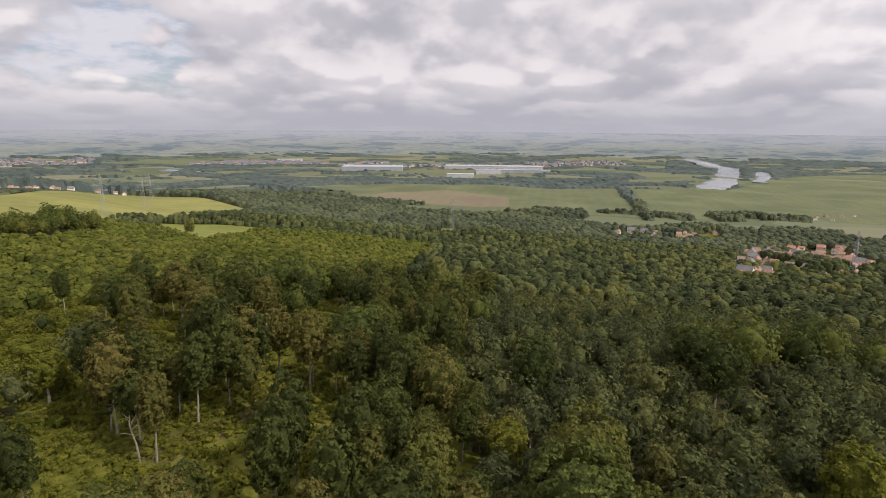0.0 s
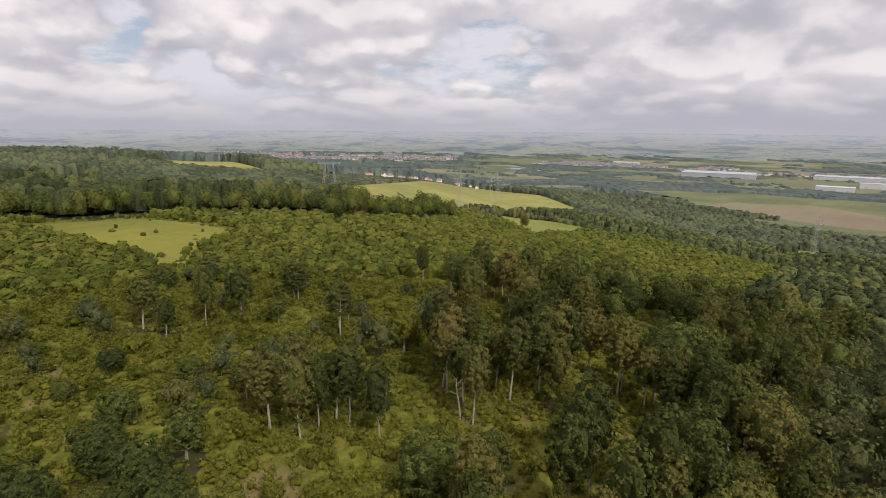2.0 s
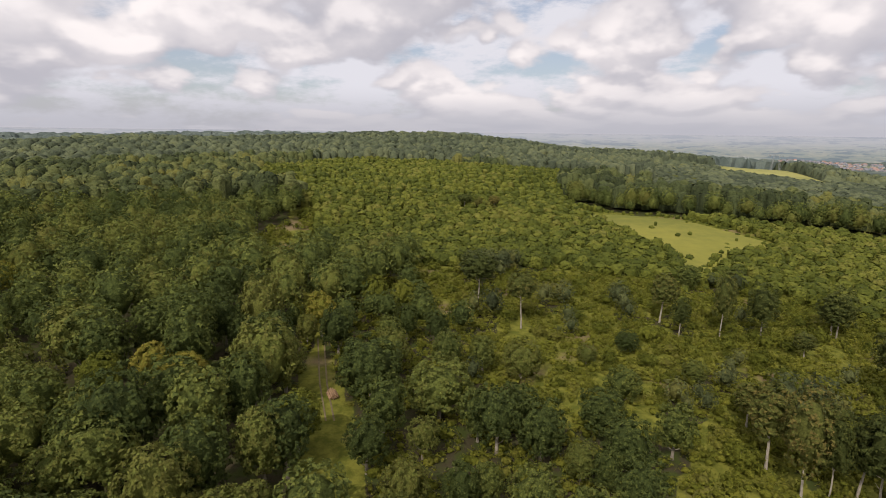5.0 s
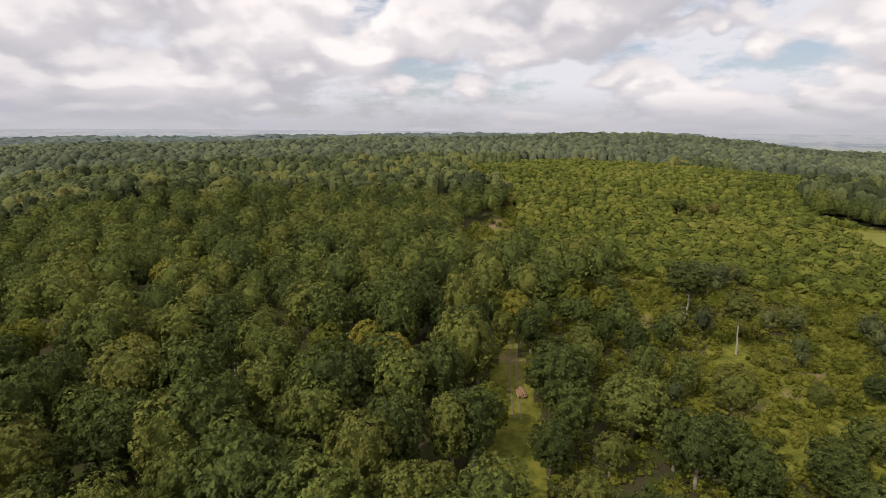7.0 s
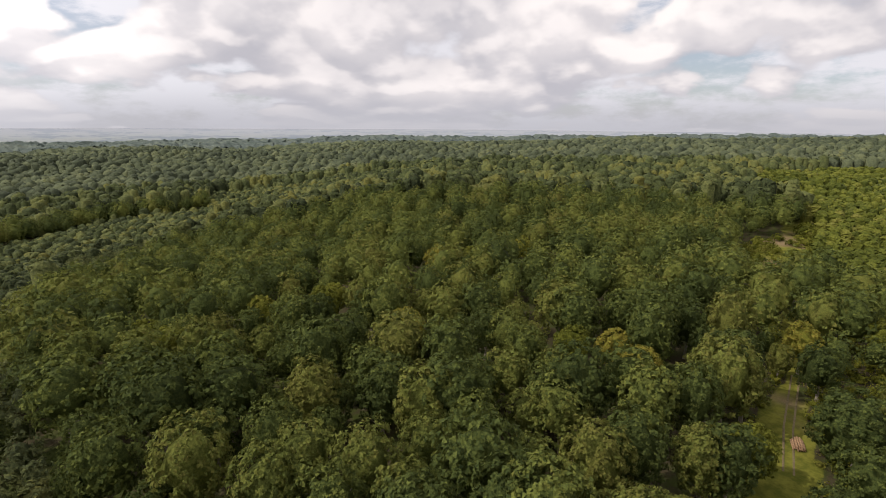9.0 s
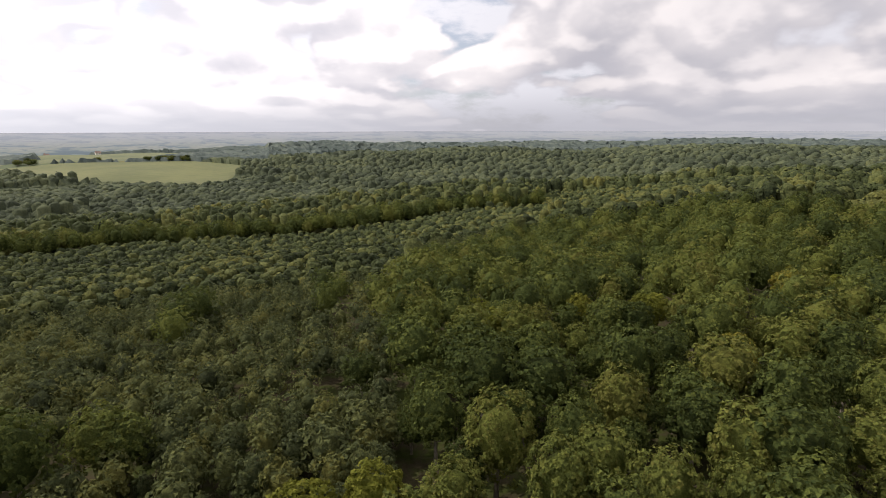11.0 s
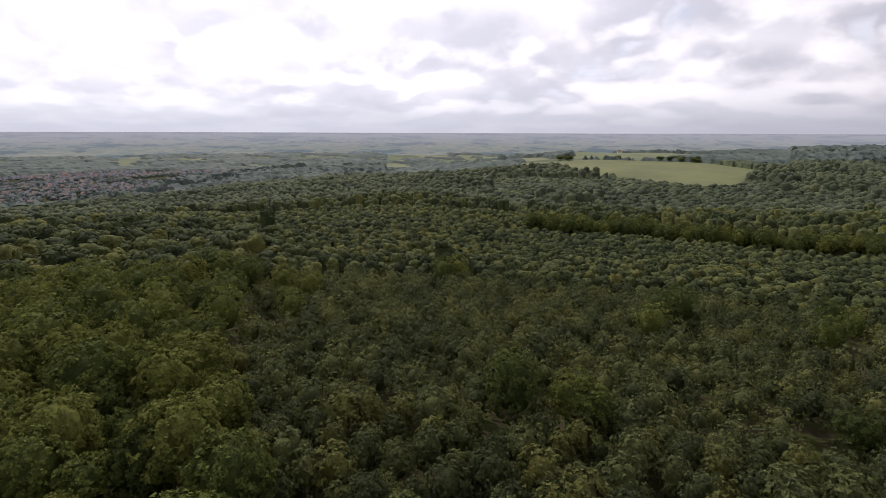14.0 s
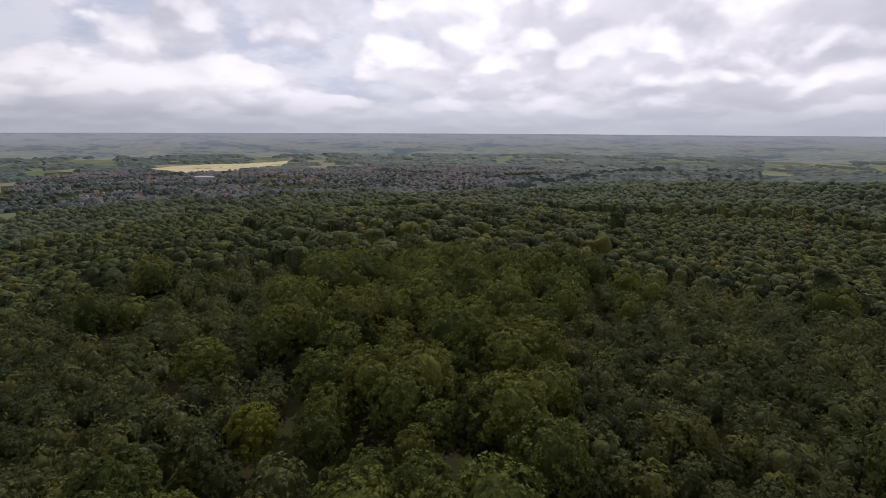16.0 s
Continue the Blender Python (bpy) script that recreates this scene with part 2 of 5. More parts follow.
def paint_plain(k, place):
    """Farmland in strips, one crop a plot."""
    turn = k.add("ShaderNodeMapping")
    k.put(turn.inputs[0], place)
    turn.inputs["Rotation"].default_value = (0, 0, 0.5)
    turn.inputs["Scale"].default_value = (0.0032, 0.0060, 0.0)
    plots = k.add("ShaderNodeTexVoronoi", distance="CHEBYCHEV")
    k.put(plots.inputs["Vector"], turn.outputs[0]), k.put(plots.inputs["Scale"], 1.0)
    one = k.add("ShaderNodeSeparateColor")
    k.put(one.inputs[0], plots.outputs["Color"])
    crop = k.ramp(one.outputs[0], (0.0, (0.070, 0.090, 0.050)), (0.3, (0.105, 0.123, 0.068)), (0.6, (0.15, 0.16, 0.095)), (0.8, (0.22, 0.20, 0.135)), (1.0, (0.09, 0.11, 0.058)))
    mottle = k.noise(place, 0.012, 5.0, 0.6)
    return k.mix(0.35, crop, k.mix(mottle, (0.075, 0.095, 0.052), (0.175, 0.18, 0.105)))


def paint_hazy_distance(k, place):
    """Distant ground with haze painted into its colour: wide fields, strips of blued wood, the palest farthest out."""
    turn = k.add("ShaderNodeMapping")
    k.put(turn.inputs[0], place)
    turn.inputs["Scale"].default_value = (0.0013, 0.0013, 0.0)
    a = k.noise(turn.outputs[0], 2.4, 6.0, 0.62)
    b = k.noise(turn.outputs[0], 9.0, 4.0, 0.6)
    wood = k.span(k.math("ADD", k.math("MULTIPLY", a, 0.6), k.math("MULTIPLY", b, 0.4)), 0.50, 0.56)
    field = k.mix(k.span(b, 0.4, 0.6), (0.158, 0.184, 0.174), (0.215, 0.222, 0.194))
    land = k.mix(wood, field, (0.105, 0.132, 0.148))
    # haze in the colour: paler with distance from the middle
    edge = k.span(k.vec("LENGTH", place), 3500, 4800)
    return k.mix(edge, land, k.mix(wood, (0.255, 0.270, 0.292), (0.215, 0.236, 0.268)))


def paint_litter(k, place):
    a, b = k.noise(place, 0.25, 4.0), k.noise(place, 2.5, 4.0)
    return k.mix(k.span(a, 0.4, 0.62), k.mix(b, (0.030, 0.026, 0.014), (0.060, 0.048, 0.026)), (0.040, 0.050, 0.012)), b, 0.2


mat_litter = material("leaf litter under trees", paint_litter, 0.95, spec=0.03)
mat_grass = material("rough grass and cut earth", paint_grass, 0.95, spec=0.05)
mat_plain = material("farmland", paint_plain, 0.95, spec=0.05)
mat_hazy_distance = material("far land with painted haze", paint_hazy_distance, 1.0, spec=0.0)


# ---- building helpers ----
def mesh_of(name, verts, faces, mats, slots=None, smooth=False, tint=None):
    me = bpy.data.meshes.new(name)
    verts, faces = np.asarray(verts, np.float32), np.asarray(faces, np.int32)
    n = faces.shape[1]
    me.vertices.add(len(verts)), me.vertices.foreach_set("co", verts.ravel())
    me.loops.add(faces.size), me.loops.foreach_set("vertex_index", faces.ravel())
    me.polygons.add(len(faces)), me.polygons.foreach_set("loop_start", np.arange(0, faces.size, n, dtype=np.int32))
    for m in mats:
        me.materials.append(m)
    if slots is not None:
        me.polygons.foreach_set("material_index", np.asarray(slots, np.int32))
    me.polygons.foreach_set("use_smooth", np.broadcast_to(np.asarray(smooth, bool), len(faces)).copy())
    if tint is not None:
        me.attributes.new("tint", "FLOAT", "POINT").data.foreach_set("value", np.asarray(tint, np.float32))
    me.update(calc_edges=True)
    return me


def part(name, bm, mat, parent, label=""):
    """Links a bmesh as one mesh under a thing or a part."""
    me = bpy.data.meshes.new(name)
    bm.to_mesh(me)
    bm.free()
    me.materials.append(mat)
    ob = new(name, me)
    ob.parent = parent
    return tagged(ob, label)


def box(bm, lo, hi, m=None):
    v = [bm.verts.new((x, y, z)) for z in (lo[2], hi[2]) for y in (lo[1], hi[1]) for x in (lo[0], hi[0])]
    for f in ((0, 2, 3, 1), (4, 5, 7, 6), (0, 1, 5, 4), (2, 6, 7, 3), (0, 4, 6, 2), (1, 3, 7, 5)):
        bm.faces.new([v[i] for i in f])
    if m is not None:
        bmesh.ops.transform(bm, matrix=m, verts=v)
    return v


def tube(bm, points, radii, sides=7):
    """A tapered tube along points."""
    rings = []
    for i, (p, r) in enumerate(zip(points, radii)):
        p = Vector(p)
        d = (Vector(points[min(i + 1, len(points) - 1)]) - Vector(points[max(i - 1, 0)])).normalized()
        a = d.cross(Vector((0.31, 0.95, 0.05))).normalized()
        b = d.cross(a)
        rings.append([bm.verts.new(p + (a * math.cos(s) + b * math.sin(s)) * r) for s in (2 * math.pi * j / sides for j in range(sides))])
    for lo, hi in zip(rings, rings[1:]):
        for j in range(sides):
            bm.faces.new((lo[j], lo[(j + 1) % sides], hi[(j + 1) % sides], hi[j]))
    bm.faces.new(rings[-1])


def lattice(ix, iy, seed):
    """Repeatable random numbers on a grid, 0 to 1."""
    h = (ix.astype(np.int64) * 374761393 + iy.astype(np.int64) * 668265263 + seed * 1442695041) & 0xFFFFFFFF
    h = ((h ^ (h >> 13)) * 1274126177) & 0xFFFFFFFF
    return ((h ^ (h >> 16)) & 0xFFFFFF) / float(0x1000000)


def drift(x, y, size, seed):
    """Smooth noise of that size, 0 to 1."""
    u, v = np.asarray(x, float) / size, np.asarray(y, float) / size
    i, j = np.floor(u), np.floor(v)
    u, v = u - i, v - j
    u, v = u * u * (3 - 2 * u), v * v * (3 - 2 * v)
    a, b = lattice(i, j, seed), lattice(i + 1, j, seed)
    c, e = lattice(i, j + 1, seed), lattice(i + 1, j + 1, seed)
    return (a * (1 - u) + b * u) * (1 - v) + (c * (1 - u) + e * u) * v


def inside(x, y, poly):
    x, y = np.asarray(x, float), np.asarray(y, float)
    hit = np.zeros(x.shape, bool)
    for (x0, y0), (x1, y1) in zip(poly, poly[1:] + poly[:1]):
        cross = ((y0 > y) != (y1 > y)) & (x < (x1 - x0) * (y - y0) / ((y1 - y0) or 1e-9) + x0)
        hit ^= cross
    return hit


def bearing(x, y):
    """Degrees left of ahead, from -64 to 296."""
    return (np.degrees(np.arctan2(-np.asarray(x, float), y)) + 64) % 360 - 64


def close_to(x, y, line, width):
    """Within width metres of a line of points."""
    near = np.full(np.shape(x), False)
    for (x0, y0), (x1, y1) in zip(line, line[1:]):
        dx, dy = x1 - x0, y1 - y0
        s = np.clip(((x - x0) * dx + (y - y0) * dy) / (dx * dx + dy * dy), 0, 1)
        near |= np.hypot(x - x0 - s * dx, y - y0 - s * dy) < width
    return near


# ---- the plan: open land, woods, water ----
NEAR = 240.0
FIELD_HILL = [(-490, 505), (-540, 680), (-660, 960), (-620, 1090), (-420, 960), (-265, 770), (-255, 712), (-311, 601), (-318, 527), (-308, 460), (-318, 405), (-380, 410), (-450, 450)]
FIELD_SMALL = [(-312, 575), (-250, 590), (-192, 590), (-180, 484), (-193, 428), (-258, 500)]
FIELD_RIDGE = [(-1180, 640), (-1010, 715), (-840, 640), (-667, 553), (-772, 540), (-800, 469), (-1040, 540)]
MEADOW = [(-414, 118), (-416, 158), (-384, 192), (-300, 214), (-275, 197), (-264, 164), (-232, 142), (-203, 112), (-188, 102), (-252, 130), (-300, 127), (-360, 128)]
FIELD_VALLEY = [(-391, 1382), (-309, 1600), (156, 1567), (487, 1500), (367, 956), (109, 1080), (-102, 1180)]
FIELD_VALLEY_EAST = [(510, 1500), (760, 1480), (1243, 1959), (1700, 2100), (1500, 1300), (774, 940), (582, 1017), (390, 965)]
FIELD_SOUTH = [(705, -1180), (585, -1050), (412, -950), (320, -945), (205, -895), (163, -950), (168, -1165), (278, -1232), (385, -1262), (570, -1222)]
FIELD_SOUTH_RISE = [(575, -1232), (650, -1400), (560, -1520), (400, -1500), (300, -1400), (395, -1272)]
FIELD_SOUTH_FAR = [(1100, -1500), (1300, -2000), (800, -2100), (620, -1750)]
FIELD_TOWN = [(2384, 560), (2250, 430), (2110, 330), (2250, 230), (2400, 20), (3010, -20), (2860, 225), (2680, 495)]
GLADE_VALLEY = [(-30, 770), (60, 760), (70, 690), (0, 660)]
TRACK = [(-84, -15), (-105, -17), (-122, -21), (-150, -26), (-210, -42), (-326, -71), (-386, -81), (-520, -110)]
OPENINGS = ((-140, 119), (-74, 97), (-46, 84), (-35, 85), (-84, 159), (-66, 70), (-79, 151), (-77, 97), (-47, 90))
GLADE = [(-70, -7), (-95, -9), (-106, -12), (-124, -17), (-136, -21), (-150, -27), (-135, -28), (-113, -26), (-90, -22), (-70, -18)]
HILL_CLUMP = [(-298, 314), (-277, 348), (-281, 410)]
OPEN = (FIELD_HILL, FIELD_SMALL, FIELD_RIDGE, MEADOW, FIELD_VALLEY, FIELD_VALLEY_EAST, FIELD_SOUTH, FIELD_SOUTH_RISE, FIELD_SOUTH_FAR, FIELD_TOWN, GLADE_VALLEY)
VILLAGE = [(225, 405), (275, 385), (400, 470), (490, 590), (520, 700), (410, 710), (340, 610), (262, 490)]
VILLAGE_FAR = [(240, 740), (400, 735), (430, 840), (250, 835)]
HAMLET = [(-805, 905), (-700, 985), (-610, 1065), (-655, 1140), (-760, 1075), (-880, 985)]
TOWN = [(1180, 520), (1330, 640), (2300, 800), (2200, -900), (1650, -1050), (1240, -470), (1320, -100), (1260, 300)]
RIVER = [(1449, 3295), (1330, 2950), (1290, 2741), (1230, 2500), (1215, 2338), (1080, 2080), (900, 1760), (715, 1482)]
BACKWATER = [(1230, 2120), (1130, 1930), (1030, 1780), (985, 1700)]
FAR_TOWN = [(-1150, 2450), (-1050, 2680), (-250, 2620), (-330, 2440)]
RIDGE_TOWN = [(-2500, 1700), (-1500, 2350), (-1700, 2700), (-2800, 1950)]
RIVER_TOWN = [(430, 2350), (900, 2600), (800, 2900), (350, 2650)]
WORKS = [(-420, 2080), (-420, 2300), (420, 2400), (420, 1800), (-100, 1800)]
EDGE_AZ = (-64, -42, -37, -30, -20, -8, 0, 14, 24, 36, 60, 115, 180, 205, 214, 226, 240, 254, 275, 296)
EDGE_R = (960, 980, 1000, 1000, 930, 990, 1060, 1130, 1250, 1500, 2050, 2100, 2050, 1250, 1500, 1650, 1400, 1230, 1180, 1150)


def wooded(x, y):
    """Where trees stand close together."""
    r, a = np.hypot(x, y), bearing(x, y)
    wood = r < np.interp(a, EDGE_AZ, EDGE_R) * (0.94 + 0.12 * drift(x, y, 60, 5))
    far = (drift(x * 0.5 + y * 0.2, y - x * 0.15, 120, 11) * 0.55 + drift(x * 0.6, y, 48, 12) * 0.45)
    ahead = (a < 40) | (a > 290)
    wood |= (r > 1150) & (r < 3400) & (far > np.where(ahead, np.where(r > 1560, np.where((a < -22) & (r > 2150), 0.38, 0.53), 0.62), np.where((a > 186) & (a < 224) & (r > 1230), 0.60, 0.43)))
    wood |= (r > 1560) & (r < 1760) & ahead & (a > -28) & (far > 0.3)
    for poly in OPEN:
        wood &= ~inside(x, y, poly)
    for poly in (WORKS, FAR_TOWN, RIDGE_TOWN, RIVER_TOWN):
        wood &= ~(inside(x, y, poly) & (drift(x, y, 28, 21) < 0.68))
    wood &= ~((inside(x, y, VILLAGE) | inside(x, y, VILLAGE_FAR)) & (drift(x, y, 24, 21) < 0.74)) & ~(inside(x, y, HAMLET) & (drift(x, y, 18, 21) < 0.8))
    wood &= ~(inside(x, y, TOWN) & (drift(x, y, 26, 22) < 0.60))
    wood |= close_to(x, y, HILL_CLUMP, 15) | close_to(x, y, [(-312, 591), (-262, 600), (-200, 572)], 7)
    wood |= close_to(x, y, [(487, 1500), (367, 956)], 9) | (close_to(x, y, [(150, 1075), (240, 1015), (367, 985), (640, 1010)], 34) & (drift(x, y, 40, 24) > 0.42))
    wood &= ~close_to(x, y, RIVER, 44) & ~close_to(x, y, BACKWATER, 26)
    wood &= ~(close_to(x, y, TRACK, 2.6) & (r < 135)) & ~close_to(x, y, TRACK, 1.0) & ~inside(x, y, GLADE)
    for gx, gy in OPENINGS:
        wood &= ~close_to(x, y, [(gx, gy), (gx * 0.86, gy * 0.86)], 5.0)
    return wood


OAKS, YOUNGS, TALLS, SHRUBS = range(4)
DARK_WOOD = [(-440, 128), (-378, 190), (-338, 245), (-316, 325), (-306, 345), (-400, 420), (-520, 420), (-600, 300), (-540, 150)]


def belt_front(a):
    """Where the dark belt of tall trees begins, by bearing."""
    return np.interp(a, (156, 172, 207, 214), (585, 500, 486, 500))


def belt(x, y):
    r, a = np.hypot(x, y), bearing(x, y)
    front = belt_front(a) + 16 * (drift(x, y, 40, 46) - 0.5)
    return ((a > 158) & (a < 209) & (r > front) & (r < front + 105)) | (np.hypot(x - 321, y + 690) < 42)


def stand(x, y):
    """How much taller a stand is than its sort; lowered where it would hide things from the camera."""
    r, a = np.hypot(x, y), bearing(x, y)
    tall = np.where(inside(x, y, DARK_WOOD) | close_to(x, y, HILL_CLUMP, 17), 1.0, 1.0 + 0.0 * r)
    tall = np.where((r < 165) & (a > 56) & (a < 103), 0.72, tall)
    tall = np.where((a > 6) & (a < 62) & (r > 235) & (r < 600) & (kind_of(x, y) == YOUNGS), 0.6, tall)
    tall = np.where((a > 30) & (a < 46) & (r > 690) & (r < 1310), np.where(r > 960, 0.12, 0.24), tall)
    tall = np.where((a > 186) & (a < 213) & (r > 780) & (r < 1010), 0.42, tall)
    tall = np.where((a > 236) & (a < 274) & (r > NEAR) & (r < 470), 0.74, tall)
    tall = np.where((a > 45) & (a < 66) & (r > 520) & (r < 980), 0.34, tall)
    tall = np.where((a > 66) & (a < 106) & (r > 330) & (kind_of(x, y) == SHRUBS), np.interp(r, (330, 600), (1.0, 1.6)) * (0.8 + 0.5 * drift(x, y, 90, 52)), tall)
    tall = np.where((a > 158) & (a < 212) & (r > 330) & (r < belt_front(a)), 0.78, tall)
    tall = np.where((a > 180) & (a < 212) & (r > belt_front(a) + 110) & (r < 900), 0.62, tall)
    tall = np.where((a > 186) & (a < 224) & (r > 1150), 0.5, tall)
    tall = np.where(((a < 50) & (r > 1500)) | (r > 1950), 0.5, tall)
    tall = np.where(close_to(x, y, [(-312, 591), (-262, 600), (-200, 572)], 9), 0.55, tall)
    return np.where(belt(x, y), 1.08, tall)



def single(x, y):
    """Where trees are drawn one by one: near the eye, and along the front of the dark wood."""
    r, a = np.hypot(x, y), bearing(x, y)
    front = close_to(x, y, DARK_WOOD[:5], 24) & inside(x, y, DARK_WOOD)
    front |= belt(x, y) & (r < belt_front(a) + 30)
    front |= close_to(x, y, HILL_CLUMP, 17)
    return (r < np.where((a > 100) & (a < 170), 380.0, NEAR)) | front


def kind_of(x, y):
    """Which sort of tree grows at a place."""
    r, a = np.hypot(x, y), bearing(x, y) + 6 * (drift(x, y, 45, 31) - 0.5)
    kind = np.where((drift(x, y, 24, 35) > 0.80) & (r < NEAR + 10), OAKS, YOUNGS)
    kind = np.where((a > -4) & (a < 34) & (r < 260), np.where(drift(x, y, 17, 33) > 0.72, OAKS, TALLS), kind)
    rim = np.where((a > 60) & (a < 104), 760, 500) + 300 * drift(x, y, 130, 38)
    kind = np.where((a >= 34) & (a < 101 + 5 * drift(x, y, 70, 39)) & (r < rim), SHRUBS, kind)
    kind = np.where((kind == SHRUBS) & (r > 200) & (r < NEAR) & (drift(x, y, 30, 37) > 0.79), YOUNGS, kind)
    kind = np.where((kind == SHRUBS) & (r > 560) & (a > 50) & (drift(x, y, 95, 53) > 0.72), OAKS, kind)
    kind = np.where((kind == SHRUBS) & (r <= 200) & (drift(x, y, 12, 36) > 0.77), YOUNGS, kind)
    kind = np.where((a > 1) & (a < 36) & (r > 225 + 30 * drift(x, y, 40, 47)) & (r < 555 + 40 * drift(x, y, 60, 48)), SHRUBS, kind)
    kind = np.where(inside(x, y, DARK_WOOD) | close_to(x, y, HILL_CLUMP, 17), OAKS, kind)
    kind = np.where((a >= 62) & (a < 104) & (r < np.where(a > 91, 235, np.where(a > 83, 158, 108))), OAKS, kind)
    rim_oak = np.interp(r, (200, 279, 361, 446, 484, 505, 900), (176, 169, 162, 156.6, 148, 138, 128))
    kind = np.where((kind != SHRUBS) & (a >= 96) & (a < rim_oak), OAKS, kind)
    kind = np.where((kind != SHRUBS) & (a >= 30) & (r >= np.where(a < 120, rim, 640)), OAKS, kind)
    kind = np.where(belt(x, y), OAKS, kind)
    kind = np.where((a >= 209) & (a < 240) & (r > 600) & (r < 760), OAKS, kind)
    kind = np.where((a >= 238) & (a < 272) & (r < 460), OAKS, kind)
    return kind


SPACE = np.array((10.4, 5.6, 7.4, 5.4))
TALLNESS = np.array((18.5, 10.5, 20.0, 5.4))


# ---- ground ----
def build_ground():
    rings = np.concatenate([[0.0], np.geomspace(12, 4960, 160)])
    turns = np.radians(np.arange(0, 360, 1.0))
    r, a = np.meshgrid(rings, turns, indexing="ij")
    x, y = -np.sin(a) * r, np.cos(a) * r
    z = height(x, y)
    n = len(turns)
    i, j = np.meshgrid(np.arange(len(rings) - 1), np.arange(n), indexing="ij")
    faces = np.stack([i * n + j, (i + 1) * n + j, (i + 1) * n + (j + 1) % n, i * n + (j + 1) % n], -1).reshape(-1, 4)
    far = np.repeat(rings[:-1], n)
    edge = np.interp(bearing(x[:-1].ravel(), y[:-1].ravel()), EDGE_AZ, EDGE_R)
    cx, cy = x[:-1].ravel(), y[:-1].ravel()
    clear = (kind_of(cx, cy) == SHRUBS) | (kind_of(cx, cy) == TALLS) | inside(cx, cy, GLADE) | ~wooded(cx, cy)
    clear &= ~inside(cx, cy, VILLAGE)
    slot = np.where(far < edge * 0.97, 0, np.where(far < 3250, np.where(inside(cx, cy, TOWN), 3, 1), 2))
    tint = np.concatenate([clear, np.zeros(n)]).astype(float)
    me = mesh_of("ground", np.stack([x, y, z], -1).reshape(-1, 3), faces[:, ::-1], (mat_grass, mat_plain, mat_hazy_distance, mat_litter), slot, True, tint)
    tagged(new("ground", me), "rolling land of rough grass and farmland, paled by painted haze towards the horizon", "ground", kind="structure")


build_ground()


def drape(name, poly, mat, label, lift=0.9, category="field", kind="structure"):
    """A field laid over the land, drawn from its middle outwards."""
    pts = np.array(poly, float)
    c = pts.mean(0)
    rim = []
    for p, q in zip(pts, np.roll(pts, -1, 0)):
        m = max(2, int(np.hypot(*(q - p)) / 22))
        rim += [p + (q - p) * s / m for s in range(m)]
    rim = np.array(rim)
    rim += 3.0 * (np.stack([drift(rim[:, 0], rim[:, 1], 30, 3), drift(rim[:, 0], rim[:, 1], 30, 4)], 1) - 0.5)
    m = max(4, int(np.abs(rim - c).max() / 16))
    rings = np.concatenate([[c], *[c + (rim - c) * s / m for s in range(1, m + 1)]])
    n = len(rim)
    z = height(rings[:, 0], rings[:, 1]) + lift
    z[-n:] -= lift + 0.6
    verts = np.column_stack([rings, z])
    quads = []
    for s in range(m):
        for j in range(n):
            k = (j + 1) % n
            if s == 0:
                quads.append((0, 1 + j, 1 + k, 1 + k))
            else:
                a, b = 1 + (s - 1) * n, 1 + s * n
                quads.append((a + j, b + j, b + k, a + k))
    bm = bmesh.new()
    vs = [bm.verts.new(v) for v in verts]
    for q in quads:
        bm.faces.new([vs[i] for i in dict.fromkeys(q)])
    bmesh.ops.recalc_face_normals(bm, faces=bm.faces)
    me = bpy.data.meshes.new(name)
    bm.to_mesh(me)
    bm.free()
    me.materials.append(mat)
    return tagged(new(name, me), label, category, kind=kind)


def crop(name, lo, hi, rows=0.0, turn=0.0):
    """A sown field: broad patches, with faint drill lines."""
    def paint(k, place):
        a, b = k.noise(place, 0.010, 4.0, 0.6), k.noise(place, 0.12, 5.0, 0.7)
        f = k.math("ADD", k.math("MULTIPLY", a, 0.7), k.math("MULTIPLY", b, 0.3))
        if rows:
            t = k.add("ShaderNodeMapping")
            k.put(t.inputs[0], place)
            t.inputs["Rotation"].default_value = (0, 0, turn)
            w = k.add("ShaderNodeTexWave")
            k.put(w.inputs["Vector"], t.outputs[0]), k.put(w.inputs["Scale"], rows), k.put(w.inputs["Distortion"], 1.5)
            f = k.math("ADD", f, k.math("MULTIPLY", k.math("SUBTRACT", w.outputs["Fac"], 0.5), 0.04))
        return k.mix(k.span(f, 0.34, 0.66), lo, hi)
    return material(name, paint, 0.95)


mat_wheat = crop("green wheat", (0.150, 0.150, 0.034), (0.240, 0.228, 0.060), 0.02, 0.6)
mat_meadow = crop("yellow meadow grass", (0.100, 0.106, 0.012), (0.180, 0.168, 0.020))
mat_pasture = crop("pasture", (0.12, 0.135, 0.02), (0.19, 0.195, 0.035))
mat_valley = crop("mixed valley crops", (0.082, 0.096, 0.042), (0.128, 0.138, 0.060), 0.012, 0.2)
mat_fallow = crop("fallow soil", (0.15, 0.115, 0.075), (0.17, 0.15, 0.085), 0.01, 0.2)
mat_straw = crop("ripe straw field", (0.34, 0.29, 0.15), (0.48, 0.42, 0.24), 0.01, 0.2)
drape("field_1", FIELD_HILL, mat_wheat, "pale green wheat field on a hillside beside dark woods")
drape("field_2", FIELD_SMALL, mat_pasture, "small green pasture behind a row of trees")
drape("field_3", FIELD_RIDGE, mat_wheat, "pale field on a wooded ridge under pylons")
drape("field_4", MEADOW, mat_meadow, "bright yellow-green meadow in front of a dark wood", 0.35)
drape("field_5", FIELD_VALLEY, mat_valley, "broad green valley field with a bare brown strip")
